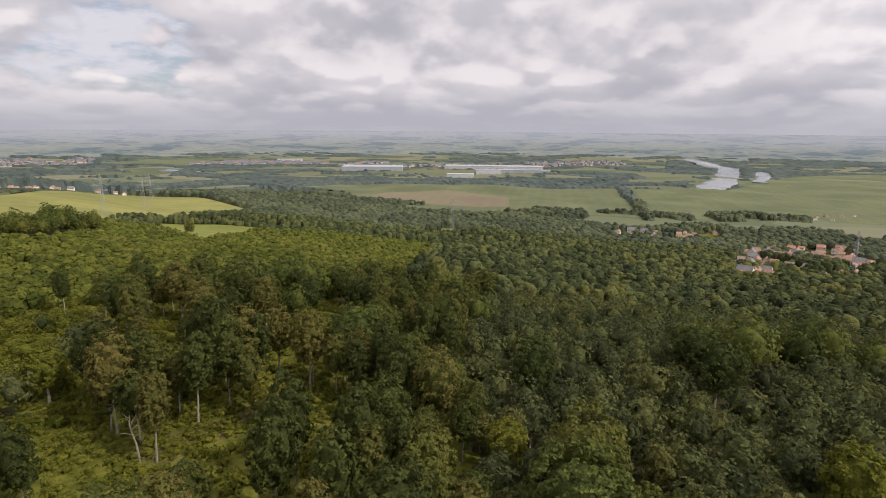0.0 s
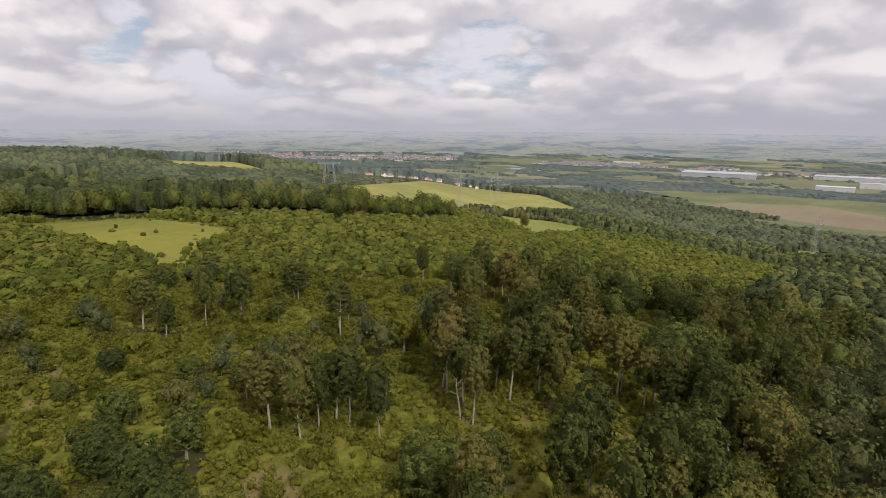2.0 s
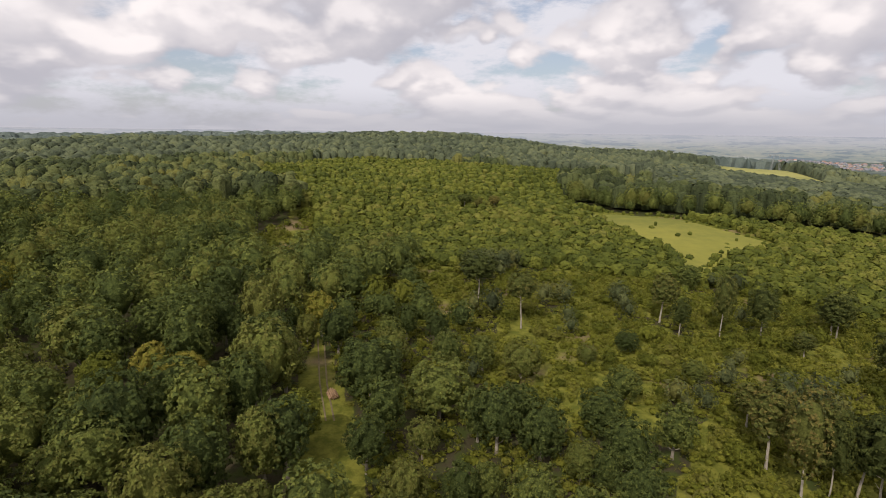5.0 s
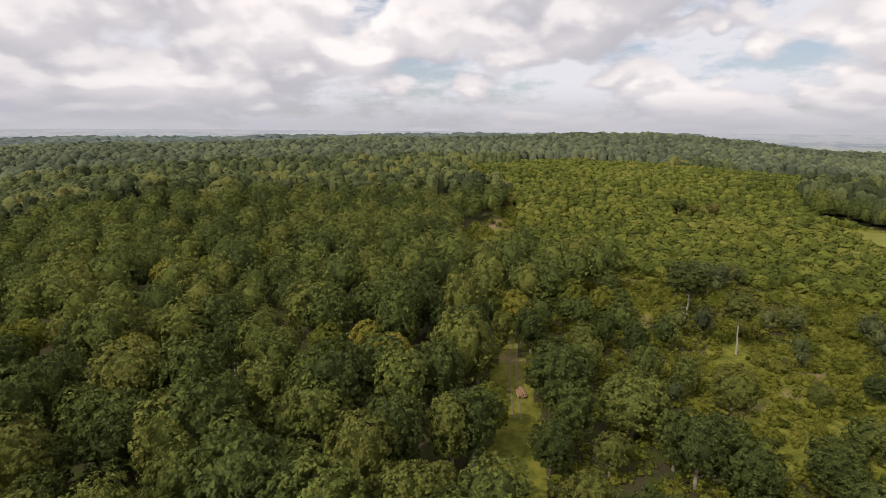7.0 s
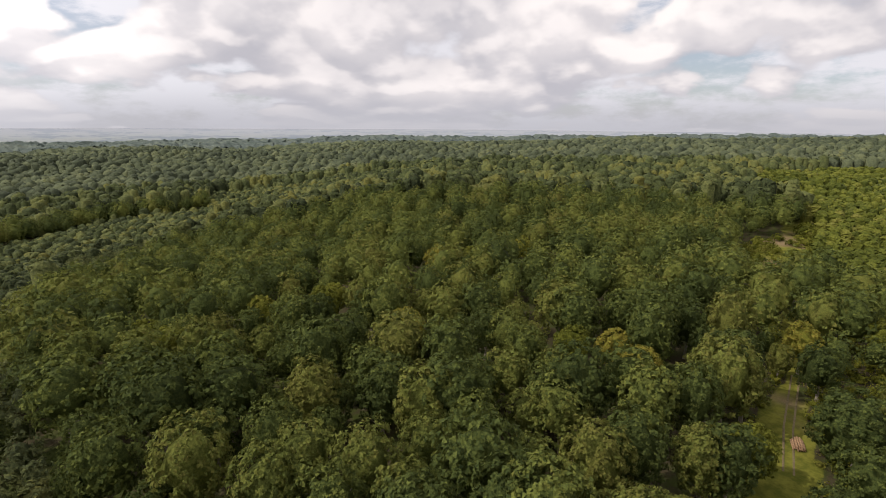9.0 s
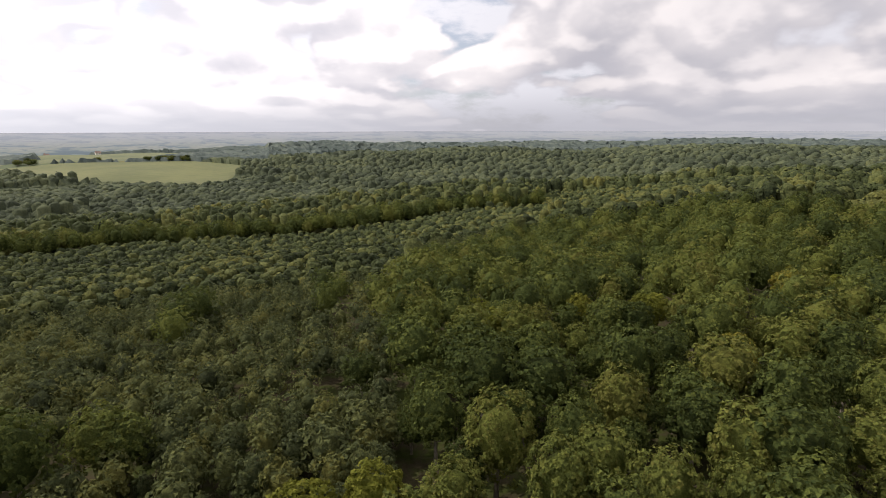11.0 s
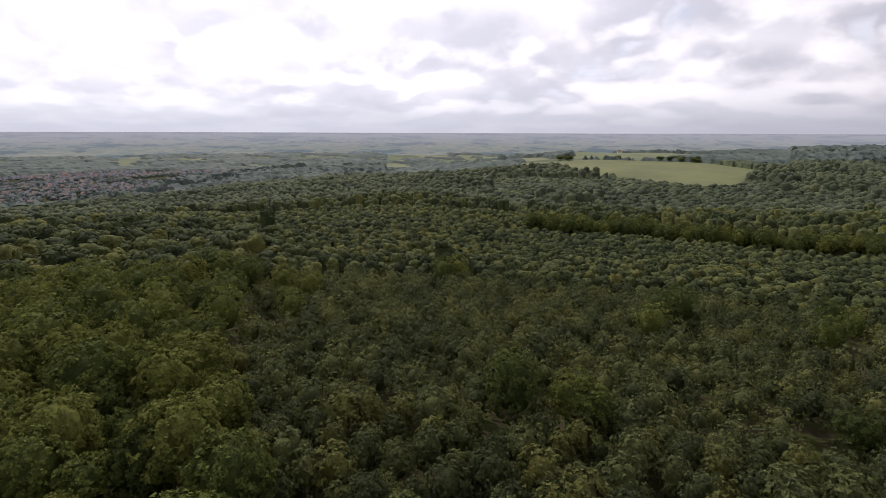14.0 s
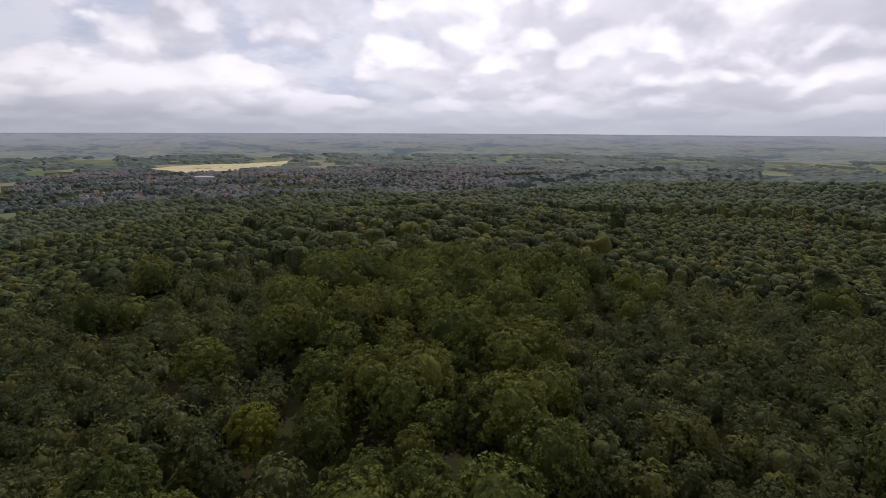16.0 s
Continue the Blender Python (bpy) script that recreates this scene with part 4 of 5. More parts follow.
def join_domes(name, label, mat, x, y, z, wide, high, foot, tint, sides, rings, seed, soft=False, tufts=16):
    """Crowns without number, each a rough dome on its place."""
    rng = np.random.default_rng(seed)
    shapes = [dome(seed * 10 + s, sides, rings, tufts) for s in range(7)]
    pick = rng.integers(0, 7, len(x))
    vs, fs, ts = [], [], []
    n = 0
    for s, (v, f) in enumerate(shapes):
        on = pick == s
        m = int(on.sum())
        if not m:
            continue
        a = rng.uniform(0, 6.283, m)
        c, d = np.cos(a)[:, None], np.sin(a)[:, None]
        w, h, t = wide[on][:, None], high[on][:, None], foot[on][:, None]
        jig = rng.uniform(0.84, 1.14, (m, len(v)))
        px, py = v[None, :, 0] * w * jig, v[None, :, 1] * w * jig
        cap = np.minimum(w * 0.95, h - t)
        pz = np.where(v[None, :, 2] < -5, t, h + v[None, :, 2] * cap * (0.6 + 0.4 * jig))
        vs.append(np.stack([px * c - py * d + x[on][:, None], px * d + py * c + y[on][:, None], z[on][:, None] + pz], -1).reshape(-1, 3))
        fs.append((f[None] + (np.arange(m) * len(v))[:, None, None] + n).reshape(-1, 3))
        ts.append(np.repeat(tint[on], len(v)))
        n += m * len(v)
    me = mesh_of(name, np.concatenate(vs), np.concatenate(fs), (mat,), None, soft, np.concatenate(ts))
    print(name, len(x), len(me.polygons))
    return tagged(new(name, me), label, "woodland", kind="stuff")




def middle_wood():
    """The wood between the single trees and the far sheet of crowns."""
    for k, name, label, mat, wide in ((OAKS, "oak_canopy", "broad oak crowns of the wider wood", mat_dome, 0.60), (YOUNGS, "young_canopy", "close young crowns of the wider wood", mat_dome, 0.60),
                                      (TALLS, "beech_canopy", "tall crowns of the wider wood", mat_dome, 0.6), (SHRUBS, "scrub_canopy", "light green crowns of the wider scrub", mat_dome_light, 0.58)):
        s, seed = SPACE[k], 50 + 10 * k
        n = int(MIDDLE / s) + 2
        i, j = np.meshgrid(np.arange(-n, n), np.arange(-n, n), indexing="ij")
        i, j = i.ravel().astype(float), j.ravel().astype(float)
        x = (i + 0.5 + 0.85 * (lattice(i, j, seed) - 0.5)) * s
        y = (j + 0.5 + 0.85 * (lattice(i, j, seed + 1) - 0.5)) * s
        r = np.hypot(x, y)
        ok = ~single(x, y) & (r < MIDDLE + 16)
        x, y, i, j = x[ok], y[ok], i[ok], j[ok]
        ok = wooded(x, y) & (kind_of(x, y) == k)
        x, y, i, j, r = x[ok], y[ok], i[ok], j[ok], np.hypot(x[ok], y[ok])
        if len(x) == 0:
            continue
        h = TALLNESS[k] * (0.72 + 0.5 * lattice(i, j, seed + 2)) * (0.85 + 0.3 * drift(x, y, 75, 41)) * stand(x, y)
        w = s * wide * (0.8 + 0.45 * lattice(i, j, seed + 5))
        tint = np.clip(0.95 * lattice(i, j, seed + 3) + 0.45 * drift(x, y, 60, 43) - 0.24, 0, 0.93)
        z, foot = height(x, y), 0.1 * h
        if k == OAKS:
            # a broad crown is several heaps of leaves
            rng = np.random.default_rng(9)
            turn = rng.uniform(0, 6.283, (len(x), 1)) + np.array((0, 2.1, 4.2)) + rng.uniform(-0.5, 0.5, (len(x), 3))
            off = w[:, None] * rng.uniform(0.30, 0.62, (len(x), 3))
            x, y = (x[:, None] + np.cos(turn) * off).ravel(), (y[:, None] + np.sin(turn) * off).ravel()
            h = (h[:, None] * rng.uniform(0.78, 1.05, (len(h), 3))).ravel()
            w = (w[:, None] * rng.uniform(0.55, 0.85, (len(w), 3))).ravel()
            tint, r, z = np.repeat(tint, 3), np.repeat(r, 3), np.repeat(z, 3)
            foot = 0.1 * h
        for tag, sel, sides, rings, tufts in (("", r < 420, 8, 4, 26), ("wide_", r >= 420, 6, 2, 5)):
            if sel.any():
                join_domes(tag + name, label, mat, x[sel], y[sel], z[sel], w[sel], h[sel], foot[sel], tint[sel], sides, rings, 500 + k, k != SHRUBS, tufts)


middle_wood()


def far_wood():
    """Rounded crowns on the far slopes, above the sheet that fills between them."""
    for k, space, inner, outer in ((OAKS, 11.5, MIDDLE, FAR), (YOUNGS, 9.0, MIDDLE, FAR), (TALLS, 15.0, FAR - 40, 2400)):
        n = int(outer / space) + 2
        i, j = np.meshgrid(np.arange(-n, n), np.arange(-n, n), indexing="ij")
        i, j = i.ravel().astype(float), j.ravel().astype(float)
        x = (i + 0.5 + 0.85 * (lattice(i, j, 150 + k) - 0.5)) * space
        y = (j + 0.5 + 0.85 * (lattice(i, j, 160 + k) - 0.5)) * space
        ok = (np.hypot(x, y) > inner) & (np.hypot(x, y) < outer)
        if k == TALLS:
            ok &= inside(x, y, TOWN) & ~inside(x, y, FIELD_TOWN) & (drift(x, y, 60, 49) + 0.5 * lattice(i, j, 7) > 0.72)
        x, y, i, j = x[ok], y[ok], i[ok], j[ok]
        sort = kind_of(x, y)
        ok = (wooded(x, y) | (k == TALLS)) & ((sort == OAKS) if k == OAKS else (sort != OAKS) if k == YOUNGS else True)
        x, y, i, j = x[ok], y[ok], i[ok], j[ok]
        h = (9.0 if k == TALLS else TALLNESS[k]) * (0.74 + 0.42 * lattice(i, j, 170 + k)) * (0.84 + 0.34 * drift(x, y, 75, 41)) * stand(x, y)
        w = space * (0.42 if k == TALLS else 0.60) * (0.8 + 0.45 * lattice(i, j, 180 + k))
        tint = np.clip(0.8 * lattice(i, j, 190 + k) + 0.5 * drift(x, y, 60, 43) - 0.2, 0, 0.93)
        join_domes(("oak_slopes", "young_slopes", "town_trees")[k], ("rounded green crowns of the woods on the far slopes", "young green crowns on the far slopes", "dark garden trees between the houses of the town")[k], mat_hazed_canopy if k == TALLS else mat_hazed_slope, x, y, height(x, y), w, h, 0.2 * h, tint, 6, 2, 700 + k, True, 3)


far_wood()


def low_growth():
    """Brambles and saplings over the cleared slope."""
    rng = np.random.default_rng(77)
    n = 9000
    r, a = np.sqrt(rng.uniform(50 ** 2, 235 ** 2, n)), rng.uniform(0, 103, n)
    x, y = -np.sin(np.radians(a)) * r, np.cos(np.radians(a)) * r
    ok = (drift(x, y, 17, 81) > 0.15) & ~close_to(x, y, TRACK, 3) & ~inside(x, y, MEADOW) & ~inside(x, y, GLADE)
    x, y, r = x[ok], y[ok], r[ok]
    m = len(x)
    shapes = [leaf_crown(640 + k, 1.5, 1.9, -0.5, 8, 4, 0.32, low=-0.1, level=1) for k in range(6)]
    join_crowns("brambles", "low yellow-green brambles and saplings over a cleared slope", mat_low, shapes, x, y, height(x, y), rng.uniform(0.5, 1.4, m), rng.uniform(0.5, 1.5, m), rng.uniform(0, 0.9, m), 31)


low_growth()


def meadow_bushes():
    """Bushes scattered over the meadow and thick along its rim."""
    rng = np.random.default_rng(58)
    x, y = rng.uniform(-430, -180, 2600), rng.uniform(95, 225, 2600)
    rim = close_to(x, y, MEADOW + MEADOW[:1], 9)
    ok = (inside(x, y, MEADOW) & (rng.uniform(0, 1, 2600) < 0.02)) | (rim & (rng.uniform(0, 1, 2600) < 0.30))
    x, y = x[ok], y[ok]
    m = len(x)
    join_domes("meadow_bushes", "small green bushes scattered over a yellow meadow", mat_dome_light, x, y, height(x, y), rng.uniform(0.8, 2.4, m), rng.uniform(0.7, 3.2, m), np.full(m, -0.4), rng.uniform(0, 0.7, m), 7, 3, 33)


meadow_bushes()


def tall_standards():
    """A few tall trees left standing in the young growth."""
    for n, (x, y) in enumerate(((-273, 276), (-214, 455), (-250, -10))):
        copy_thing_at(SORTS[TALLS][n % 5], pose(x, y, float(height(x, y)), 0, 0, 70 * n) @ Matrix.Diagonal((1.25, 1.25, 0.8, 1)))


tall_standards()


def field_oaks():
    """Clumps of oaks out on the far field."""
    rng = np.random.default_rng(23)
    for cx, cy, wide, many in ((594, -1238, 20, 9), (380, -1272, 8, 4), (352, -1262, 10, 4), (322, -1250, 10, 4), (292, -1240, 10, 4), (470, -1262, 7, 2)):
        for n in range(many):
            a, d = rng.uniform(0, 360), wide * math.sqrt(rng.uniform(0, 1))
            x, y = cx + d * math.cos(a), cy + d * math.sin(a)
            copy_thing_at(SORTS[OAKS][n % 5], pose(x, y, float(height(x, y)), 0, 0, rng.uniform(0, 360)) @ Matrix.Diagonal((1.25, 1.25, rng.uniform(0.5, 0.75), 1)))


field_oaks()


# ---- water ----
def paint_water(k, place):
    n = k.noise(place, 0.02, 4.0)
    return k.mix(n, (0.05, 0.07, 0.08), (0.09, 0.11, 0.12)), k.noise(place, 0.4, 3.0), 0.05


mat_water = material("river water", paint_water, 0.12, spec=0.5)


def ribbon(name, line, width, mat, label, category, lift=0.5, step=20.0, kind="structure", level=False):
    """A strip of that width along a line, laid on the land, with a rim that dips into it."""
    pts = []
    for (x0, y0), (x1, y1) in zip(line, line[1:]):
        m = max(1, int(math.hypot(x1 - x0, y1 - y0) / step))
        pts += [(x0 + (x1 - x0) * s / m, y0 + (y1 - y0) * s / m) for s in range(m)]
    pts = np.array(pts + [line[-1]], float)
    d = np.gradient(pts, axis=0)
    d /= np.linalg.norm(d, axis=1)[:, None]
    side = np.column_stack([-d[:, 1], d[:, 0]])
    w = width * (0.85 + 0.3 * drift(pts[:, 0], pts[:, 1], 90, 71))[:, None]
    rim = 0.62 if level else 0.53
    cols = [pts + side * w * f for f in (-rim, -0.5, -0.17, 0.17, 0.5, rim)]
    xy = np.stack(cols, 1)
    z = height(xy[..., 0], xy[..., 1]) + lift
    if level:
        # still water: one level along each long reach
        top = z[:, 1:5].max(1)
        z[:] = np.array([top[max(0, i - 30):i + 31].mean() for i in range(len(top))])[:, None] + 0.9
        z[:, (0, 5)] -= 4
    else:
        z[:, (0, 5)] -= lift + 0.5
    n = xy.shape[1]
    i, j = np.meshgrid(np.arange(len(pts) - 1), np.arange(n - 1), indexing="ij")
    f = np.stack([i * n + j, i * n + j + 1, (i + 1) * n + j + 1, (i + 1) * n + j], -1).reshape(-1, 4)
    me = mesh_of(name, np.concatenate([xy, z[..., None]], -1).reshape(-1, 3), f[:, ::-1], (mat,), None, True)
    return tagged(new(name, me), label, category, kind=kind)


ribbon("water_1", RIVER, 74, mat_water, "broad pale river winding through the valley", "river", 1.2, level=True)
ribbon("water_2", BACKWATER, 40, mat_water, "side arm of the river behind trees", "river", 1.2, level=True)
ribbon("water_3", [(-1010, 2010), (-930, 1960), (-850, 1930)], 60, mat_water, "stretch of river between far trees", "river", 1.2, level=True)
mat_dirt = plain((0.13, 0.10, 0.05), 0.3, 0.25, 0.95, name="dry dirt")
for side in (-0.85, 0.85):
    ribbon("road_1", [(a, b + side) for a, b in TRACK[1:4]], 0.38, mat_dirt, "worn wheel rut of a grassy forest track", "track", 0.06, 4.0)

# ---- buildings ----
mat_tile = [plain(c, 0.3, 0.6, 0.85, name="clay tiles") for c in ((0.33, 0.19, 0.125), (0.28, 0.17, 0.12), (0.24, 0.175, 0.14), (0.17, 0.165, 0.17))]
mat_wall = [plain(c, 0.12, 0.5, 0.9, name="render") for c in ((0.72, 0.64, 0.50), (0.78, 0.74, 0.66), (0.58, 0.50, 0.38))]
mat_pane = plain((0.05, 0.06, 0.07), 0.2, 1.0, 0.15, name="dark pane")
mat_chimney = plain((0.34, 0.17, 0.11), 0.3, 3.0, 0.9, name="chimney brick")
mat_door = plain((0.16, 0.10, 0.06), 0.2, 2.0, 0.6, name="door wood")
mat_shed = plain((0.30, 0.315, 0.335), 0.08, 0.05, 0.5, name="sheet metal wall")
mat_shed_roof = plain((0.34, 0.355, 0.375), 0.12, 0.04, 0.5, name="flat roof")
mat_white = plain((0.44, 0.44, 0.44), 0.06, 0.05, 0.6, name="white cladding")


def make_house(label, long, deep, eaves, pitch, wall, roof, group, category="house"):
    """A gabled house: walls, roof, chimney, windows and a door."""
    house = tagged(new("house"), label, category, group)
    ridge = eaves + deep / 2 * pitch
    bm = bmesh.new()
    box(bm, (-long / 2, -deep / 2, -3.5), (long / 2, deep / 2, eaves))
    for s in (-1, 1):
        x = s * long / 2
        bm.faces.new([bm.verts.new(p) for p in ((x, -deep / 2 * s, eaves), (x, deep / 2 * s, eaves), (x, 0, ridge))])
    part("wall", bm, wall, house)
    bm = bmesh.new()
    o, t = 0.45, 0.22
    profile = [(-deep / 2 - o, eaves - o * pitch), (0, ridge), (deep / 2 + o, eaves - o * pitch), (deep / 2 + o, eaves - o * pitch + t), (0, ridge + t * 1.3), (-deep / 2 - o, eaves - o * pitch + t)]
    ends = [[bm.verts.new((x, y, z)) for y, z in profile] for x in (-long / 2 - 0.4, long / 2 + 0.4)]
    bm.faces.new(ends[0]), bm.faces.new(ends[1][::-1])
    for i in range(6):
        bm.faces.new((ends[0][i], ends[1][i], ends[1][(i + 1) % 6], ends[0][(i + 1) % 6]))
    bmesh.ops.recalc_face_normals(bm, faces=bm.faces)
    part("roof", bm, roof, house)
    bm = bmesh.new()
    box(bm, (long * 0.28, -0.4, ridge - 1.0), (long * 0.28 + 0.9, 0.4, ridge + 1.2))
    part("chimney", bm, mat_chimney, house)
    n = max(2, int(long / 3.5))
    for side in (-1, 1):
        for i in range(n):
            x = (i + 0.5) * long / n - long / 2
            bm = bmesh.new()
            y = side * (deep / 2 + 0.003)
            if side == -1 and i == n // 2:
                box(bm, (x - 0.5, y - 0.05, 0), (x + 0.5, y + 0.05, 2.1))
                part("door", bm, mat_door, house)
            else:
                box(bm, (x - 0.6, y - 0.05, eaves - 2.1), (x + 0.6, y + 0.05, eaves - 0.7))
                part("window", bm, mat_pane, house)
    return house


HOUSES = [make_house("village house with cream walls and an orange tiled roof", 11, 8, 4.2, 0.85, mat_wall[0], mat_tile[0], "village houses"),
          make_house("long village house with a red-brown tiled roof", 15, 8, 4.0, 0.8, mat_wall[2], mat_tile[1], "village houses"),
          make_house("small white house with a brown tiled roof", 9, 7, 3.4, 0.9, mat_wall[1], mat_tile[2], "village houses"),
          make_house("tall cream house with a dark slate roof", 13, 9, 6.0, 1.0, mat_wall[0], mat_tile[3], "village houses")]


def set_house(n, used, x, y, turn, size=1.0):
    m = pose(x, y, float(height(x, y)) + 0.6, 0, 0, turn) @ Matrix.Scale(size, 4)
    if n not in used:
        used.add(n)
        HOUSES[n].matrix_basis = m
    else:
        copy_thing_at(HOUSES[n], m)


def build_villages():
    rng = random.Random(5)
    used, spots = set(), []
    belts = (([(245, 425), (362, 499), (430, 600), (472, 656), (452, 714), (376, 647), (300, 520)], 60, 13), (VILLAGE, 70, 12), (VILLAGE_FAR, 26, 15), (HAMLET, 22, 13), ([(600, 1020), (700, 1040), (790, 1035), (770, 985), (640, 985)], 8, 19),
             ([(300, 455), (420, 540), (440, 500), (370, 430)], 8, 17))
    for poly, want, gap in belts:
        xs, ys = [p[0] for p in poly], [p[1] for p in poly]
        got = tries = 0
        while got < want and tries < 4000:
            tries += 1
            x, y = rng.uniform(min(xs), max(xs)), rng.uniform(min(ys), max(ys))
            if not inside(x, y, poly) or any(math.hypot(x - a, y - b) < gap for a, b in spots) or wooded(np.array([x]), np.array([y]))[0]:
                continue
            spots.append((x, y))
            got += 1
            lane = math.degrees(math.atan2(y, x)) + 90 + rng.choice((0, 0, 90)) + rng.uniform(-18, 18)
            set_house(rng.choice((0, 0, 1, 1, 2, 2, 3)), used, x, y, lane, rng.uniform(0.62, 0.9))
    for x, y in ((700, -1560), (560, -1500), (160, -1560)):
        set_house(2, used, x, y, 30, 1.3)


build_villages()


def build_warehouse(x, y, long, deep, high, turn, wall, roof, label):
    """A long flat-roofed shed: wall, roof slab with a parapet, and loading doors."""
    shed = tagged(new("warehouse"), label, "warehouse", "sheds of the works")
    bm = bmesh.new()
    box(bm, (-long / 2, -deep / 2, -6), (long / 2, deep / 2, high))
    part("wall", bm, wall, shed)
    bm = bmesh.new()
    box(bm, (-long / 2 - 0.4, -deep / 2 - 0.4, high + 0.004), (long / 2 + 0.4, deep / 2 + 0.4, high + 0.7))
    part("roof", bm, roof, shed)
    n = max(2, int(long / 24))
    for i in range(n):
        bm = bmesh.new()
        a = (i + 0.5) * long / n - long / 2
        box(bm, (a - 4, -deep / 2 - 0.25, 0), (a + 4, -deep / 2 + 0.1, min(6, high * 0.6)))
        part("loading_door", bm, mat_shed_roof, shed)
    shed.matrix_basis = pose(x, y, float(height(x, y)) + 0.5, 0, 0, turn)


build_warehouse(-270, 2140, 230, 110, 15, 3, mat_shed, mat_shed_roof, "huge grey warehouse with a flat roof")
build_warehouse(205, 2225, 390, 80, 13, -6, mat_white, mat_shed_roof, "very long white warehouse with a flat roof")
build_warehouse(60, 1870, 90, 40, 12, -4, mat_white, mat_white, "white shed beside trees")
build_warehouse(165, 1990, 90, 40, 14, 0, mat_white, mat_shed_roof, "white hall beside the long warehouse")
build_warehouse(300, 2010, 180, 30, 9, -6, mat_shed, mat_shed_roof, "low grey shed in the works")
build_warehouse(-330, 2330, 110, 40, 9, 10, mat_white, mat_shed_roof, "pale shed behind the warehouse")
build_warehouse(-760, 2750, 120, 30, 8, 10, mat_white, mat_white, "low white shed in far fields")
build_warehouse(1890, 250, 60, 26, 9, 70, mat_white, mat_white, "white hall behind the town")


# ---- towns: more roofs than one could count ----
# duller, greyer tones than the village tiles
mat_town_roof = [plain(c, 0.3, 0.6, 0.9, name="dull roof tiles") for c in ((0.25, 0.165, 0.135), (0.20, 0.155, 0.14), (0.155, 0.15, 0.155), (0.135, 0.145, 0.165))]
mat_town_wall = [plain(c, 0.15, 0.5, 0.9, name="dull house render") for c in ((0.42, 0.39, 0.35), (0.50, 0.48, 0.46), (0.30, 0.28, 0.26))]


def build_town(name, poly, count, label, seed, size=1.0):
    rng = np.random.default_rng(seed)
    xs, ys = np.array([p[0] for p in poly], float), np.array([p[1] for p in poly], float)
    x, y = rng.uniform(xs.min(), xs.max(), count * 6), rng.uniform(ys.min(), ys.max(), count * 6)
    ok = inside(x, y, poly) & ~inside(x, y, FIELD_TOWN) & (drift(x, y, 130, seed) > 0.30)
    x, y = x[ok][:count], y[ok][:count]
    n = len(x)
    long, deep = rng.uniform(8, 17, n) * size, rng.uniform(7, 10, n) * size
    eaves, turn = rng.uniform(3.2, 6.5, n) * size, rng.choice((0.3, 1.87), n) + rng.uniform(-0.25, 0.25, n)
    z = height(x, y)
    c, s = np.cos(turn), np.sin(turn)
    ridge = eaves + deep * 0.42

    def corner(u, v, h):
        return np.column_stack([x + u * c - v * s, y + u * s + v * c, z + h])
    L, D, o = long / 2, deep / 2, 0.5
    walls = [corner(u * L, v * D, h) for h in (-3 + 0 * z, eaves) for u, v in ((-1, -1), (1, -1), (1, 1), (-1, 1))]
    gable = [corner(-L, 0, ridge), corner(L, 0, ridge)]
    roof = [corner(u * (L + o), v * (D + o), eaves - 0.4) for u, v in ((-1, -1), (1, -1), (1, 1), (-1, 1))] + [corner(-L - o, 0, ridge + 0.3), corner(L + o, 0, ridge + 0.3)]
    verts = np.stack(walls + gable + roof, 1).reshape(-1, 3)
    f = [(0, 1, 5, 4), (1, 2, 6, 5), (2, 3, 7, 6), (3, 0, 4, 7), (4, 7, 8, 8), (6, 5, 9, 9), (10, 11, 15, 14), (12, 13, 14, 15), (10, 14, 13, 13), (12, 15, 11, 11)]
    tris = []
    slots = []
    kinds = rng.choice((0, 1, 2, 2, 3, 3), n)
    for q in f:
        for t in ((q[0], q[1], q[2]), (q[0], q[2], q[3])):
            if len(set(t)) == 3:
                tris.append(np.array(t)[None] + np.arange(n)[:, None] * 16)
                slots.append(np.where(np.full(n, q[0] >= 10), kinds, 4 + kinds % 3))
    me = mesh_of(name, verts, np.concatenate(tris), (*mat_town_roof, *mat_town_wall), np.concatenate(slots))
    tagged(new(name, me), label, "town", kind="stuff")


build_town("town_houses", TOWN, 3000, "close-packed small town of pale houses with red and brown roofs among trees", 6, 0.82)
build_town("far_town_houses", FAR_TOWN, 520, "far row of houses with orange-brown roofs", 7, 1.1)
build_town("works_houses", [(-450, 2350), (500, 2480), (480, 2330), (-400, 2240)], 120, "small houses behind the works", 8, 1.1)
build_town("ridge_town_houses", RIDGE_TOWN, 600, "pale far town on the plain", 9, 1.3)
build_town("river_town_houses", RIVER_TOWN, 220, "far hamlet near the river", 10, 1.1)
build_town("south_town_houses", [(420, -1900), (900, -2250), (700, -2400), (300, -2150)], 70, "far farm village beyond the field", 12, 1.2)

# ---- pylons ----
mat_steel = plain((0.36, 0.37, 0.38), 0.15, 0.8, 0.55, 0.6, name="galvanised steel")
mat_insulator = plain((0.10, 0.07, 0.06), 0.2, 2.0, 0.3, name="brown insulator")


def strut(bm, a, b, w):
    a, b = Vector(a), Vector(b)
    m = look(a, b) @ Matrix.Diagonal((w, w, (b - a).length, 1))
    box(bm, (-0.5, -0.5, -1), (0.5, 0.5, 0), m)


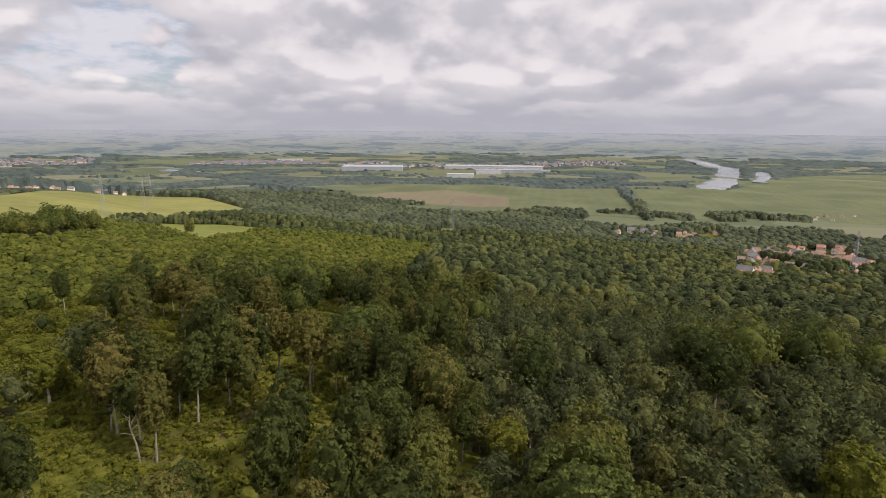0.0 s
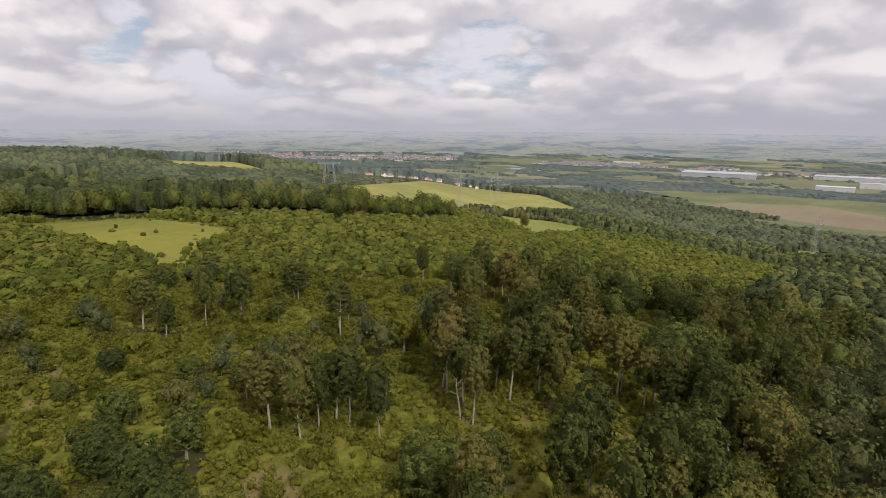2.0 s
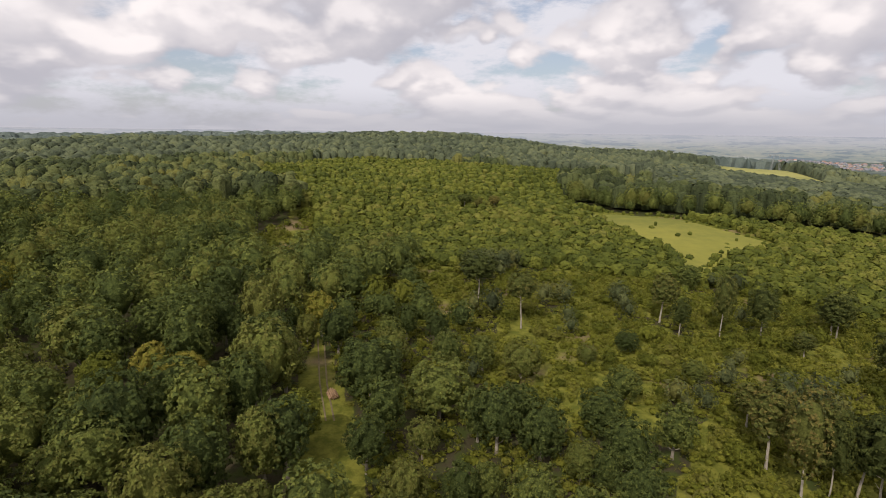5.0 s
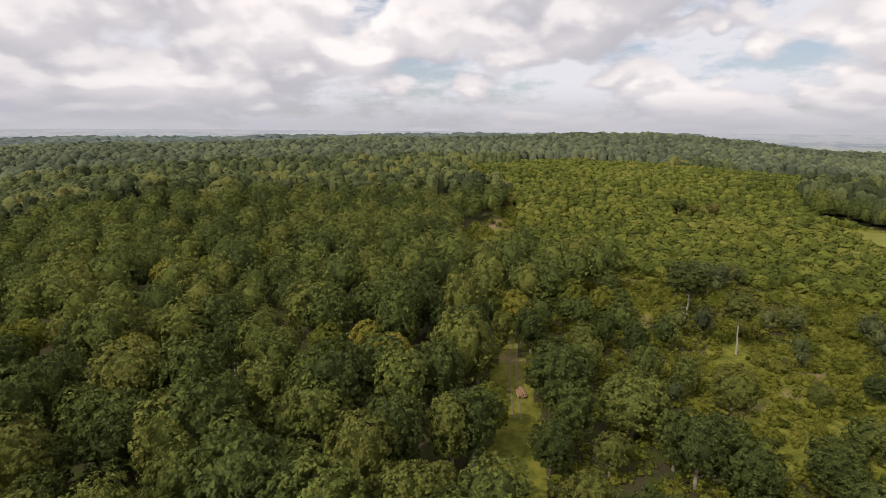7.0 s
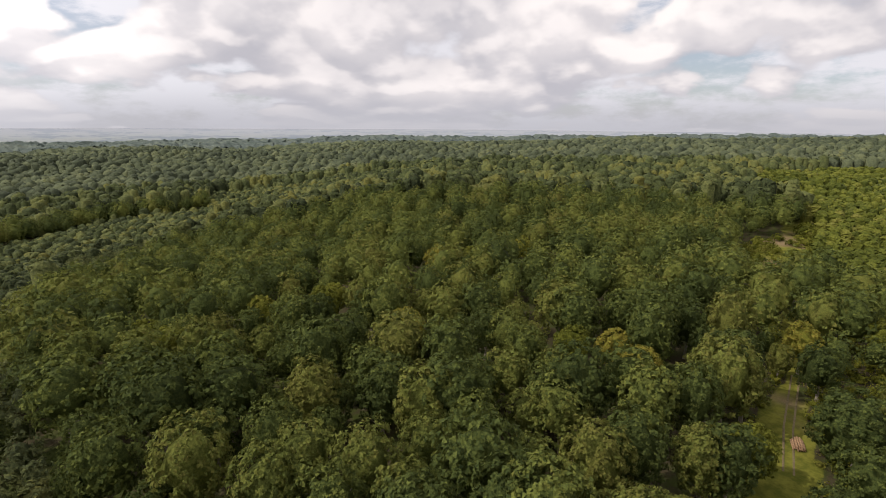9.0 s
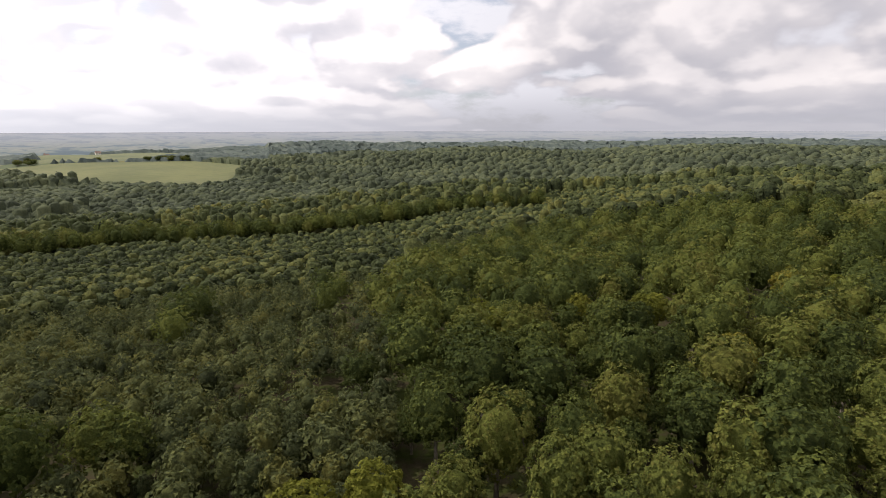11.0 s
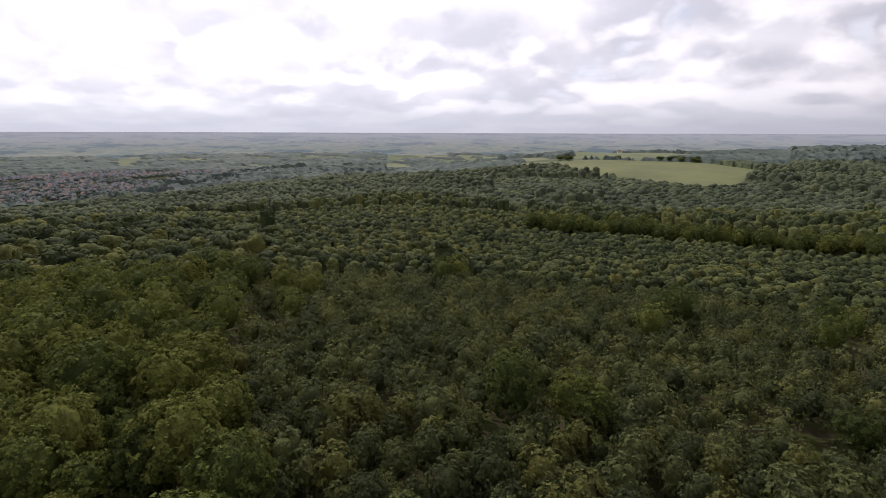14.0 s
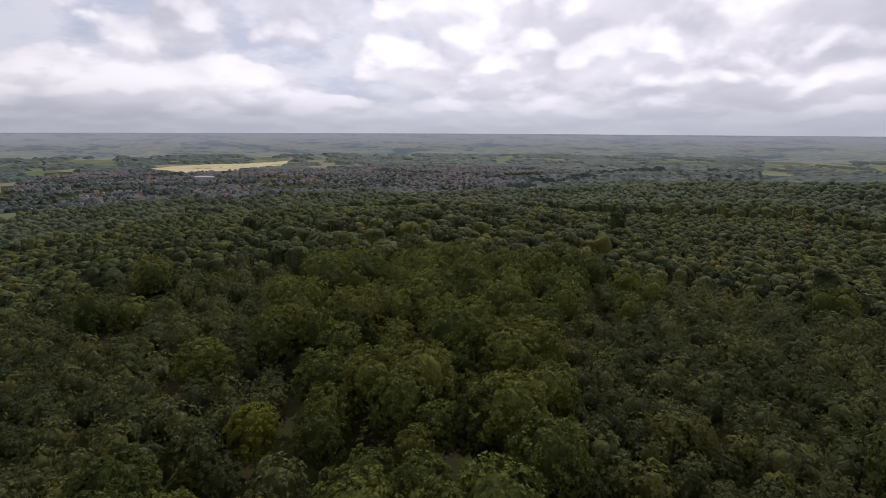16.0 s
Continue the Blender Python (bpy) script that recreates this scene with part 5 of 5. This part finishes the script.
def braced(bm, lo, hi, w):
    """A four-sided lattice column between two squares (x, y, z, half width)."""
    n = 7
    sq = []
    for i in range(n + 1):
        f = i / n
        c = [lo[k] + (hi[k] - lo[k]) * f for k in range(4)]
        sq.append([(c[0] + u * c[3], c[1] + v * c[3], c[2]) for u, v in ((-1, -1), (1, -1), (1, 1), (-1, 1))])
    for p, q in zip(sq, sq[1:]):
        for i in range(4):
            strut(bm, p[i], q[i], w), strut(bm, p[i], q[(i + 1) % 4], w * 0.6), strut(bm, q[i], q[(i + 1) % 4], w * 0.6)


def make_portal(label):
    """Two leaning lattice legs that carry one long beam."""
    py = tagged(new("pylon"), label, "pylon", "pylons of the power line")
    for s in (-1, 1):
        bm = bmesh.new()
        braced(bm, (s * 8.5, 0, -1, 1.3), (s * 5.2, 0, 28, 0.7), 0.16)
        part("leg", bm, mat_steel, py)
    bm = bmesh.new()
    for y in (-0.7, 0.7):
        for z in (28.0, 30.0):
            strut(bm, (-15, y, z), (15, y, z), 0.32)
        for i in range(12):
            strut(bm, (-15 + 2.5 * i, y, 28 + 2 * (i % 2)), (-12.5 + 2.5 * i, y, 30 - 2 * (i % 2)), 0.2)
    part("beam", bm, mat_steel, py)
    for x in (-12, 0, 12):
        bm = bmesh.new()
        tube(bm, ((x, 0, 28), (x, 0, 26.4), (x, 0, 24.8)), (0.16, 0.2, 0.12), 6)
        part("insulator", bm, mat_insulator, py)
    return py


def make_tower(label):
    """A tapering lattice tower with three pairs of arms."""
    py = tagged(new("pylon"), label, "pylon", "pylons of the power line")
    bm = bmesh.new()
    braced(bm, (0, 0, -1, 3.2), (0, 0, 26, 1.0), 0.13)
    braced(bm, (0, 0, 26, 1.0), (0, 0, 44, 0.5), 0.11)
    part("tower", bm, mat_steel, py)
    for z, reach in ((27, 7.5), (33, 9.0), (39, 6.0)):
        for s in (-1, 1):
            bm = bmesh.new()
            for y in (-0.6, 0.6):
                strut(bm, (0, y, z), (s * reach, 0, z + 0.6), 0.16)
            strut(bm, (0, 0, z + 2.2), (s * reach, 0, z + 0.6), 0.16)
            part("cross_arm", bm, mat_steel, py)
            bm = bmesh.new()
            tube(bm, ((s * reach, 0, z + 0.5), (s * reach, 0, z - 1), (s * reach, 0, z - 2.4)), (0.14, 0.18, 0.1), 6)
            part("insulator", bm, mat_insulator, py)
    return py


def set_pylons():
    portal, tower = make_portal("grey steel portal pylon above the trees"), make_tower("grey lattice pylon beside a field")
    for ob, spots in ((portal, ((-515, 506, 25), (-1021, 700, 25), (-1290, 800, 25))), (tower, ((-473, 885, 50), (-351, 562, 50), (14, 742, 60), (330, 425, 70), (-395, 720, 50)))):
        for n, (x, y, turn) in enumerate(spots):
            m = pose(x, y, float(height(x, y)), 0, 0, turn)
            if n == 0:
                ob.matrix_basis = m
            else:
                copy_thing_at(ob, m)


set_pylons()


# ---- things in the near wood ----
def dead_tree(x, y, high, seed):
    """A bare pale trunk with broken boughs."""
    rng = random.Random(seed)
    tree = tagged(new("dead_tree"), "bare dead tree with pale broken boughs", "tree", "dead trees")
    bm = bmesh.new()
    tube(bm, ((0, 0, -0.5), (0.2, 0.1, high * 0.4), (0.5, -0.2, high * 0.75), (0.4, 0.3, high)), (0.22, 0.17, 0.11, 0.04))
    part("trunk", bm, mat_pale_bark, tree)
    for i in range(7):
        a, h = rng.uniform(0, 6.28), high * rng.uniform(0.45, 0.9)
        reach = rng.uniform(1.5, 3.6)
        bm = bmesh.new()
        tube(bm, ((0.3, 0, h), (math.cos(a) * reach * 0.55, math.sin(a) * reach * 0.55, h + reach * 0.35), (math.cos(a) * reach, math.sin(a) * reach, h + reach * rng.uniform(0.4, 1.0))), (0.08, 0.055, 0.02), 5)
        part("bough", bm, mat_pale_bark, tree)
    tree.matrix_basis = pose(x, y, float(height(x, y)), rng.uniform(-5, 5), rng.uniform(-5, 5), rng.uniform(0, 360))


for n, (x, y) in enumerate(((-2, 142), (-122, 126), (-62, -64), (-56, 91), (-112, 112))):
    dead_tree(x, y, (15, 8, 14, 11, 13)[n], 300 + n)


def log_pile(x, y, turn):
    """Felled trunks stacked beside the track."""
    pile = tagged(new("log_pile"), "stack of felled pale brown logs beside a forest track", "log pile")
    rng = random.Random(12)
    for row, count in ((0, 6), (1, 5), (2, 3)):
        for i in range(count):
            r = rng.uniform(0.20, 0.27)
            u, v = (i - (count - 1) / 2) * 0.56, 0.26 + row * 0.46
            off = rng.uniform(-0.5, 0.5)
            bm = bmesh.new()
            tube(bm, ((-2.6 + off, u, v), (0 + off, u + rng.uniform(-0.05, 0.05), v), (2.6 + off, u, v)), (r, r * 0.95, r * 0.88), 9)
            part("log", bm, mat_log, pile)
    pile.matrix_basis = pose(x, y, float(height(x, y)) + 0.02, 0, 0, turn) @ Matrix.Scale(0.72, 4)


mat_log = plain((0.27, 0.165, 0.09), 0.35, 1.5, 0.9, name="cut logs")
log_pile(-116, -18, 20)
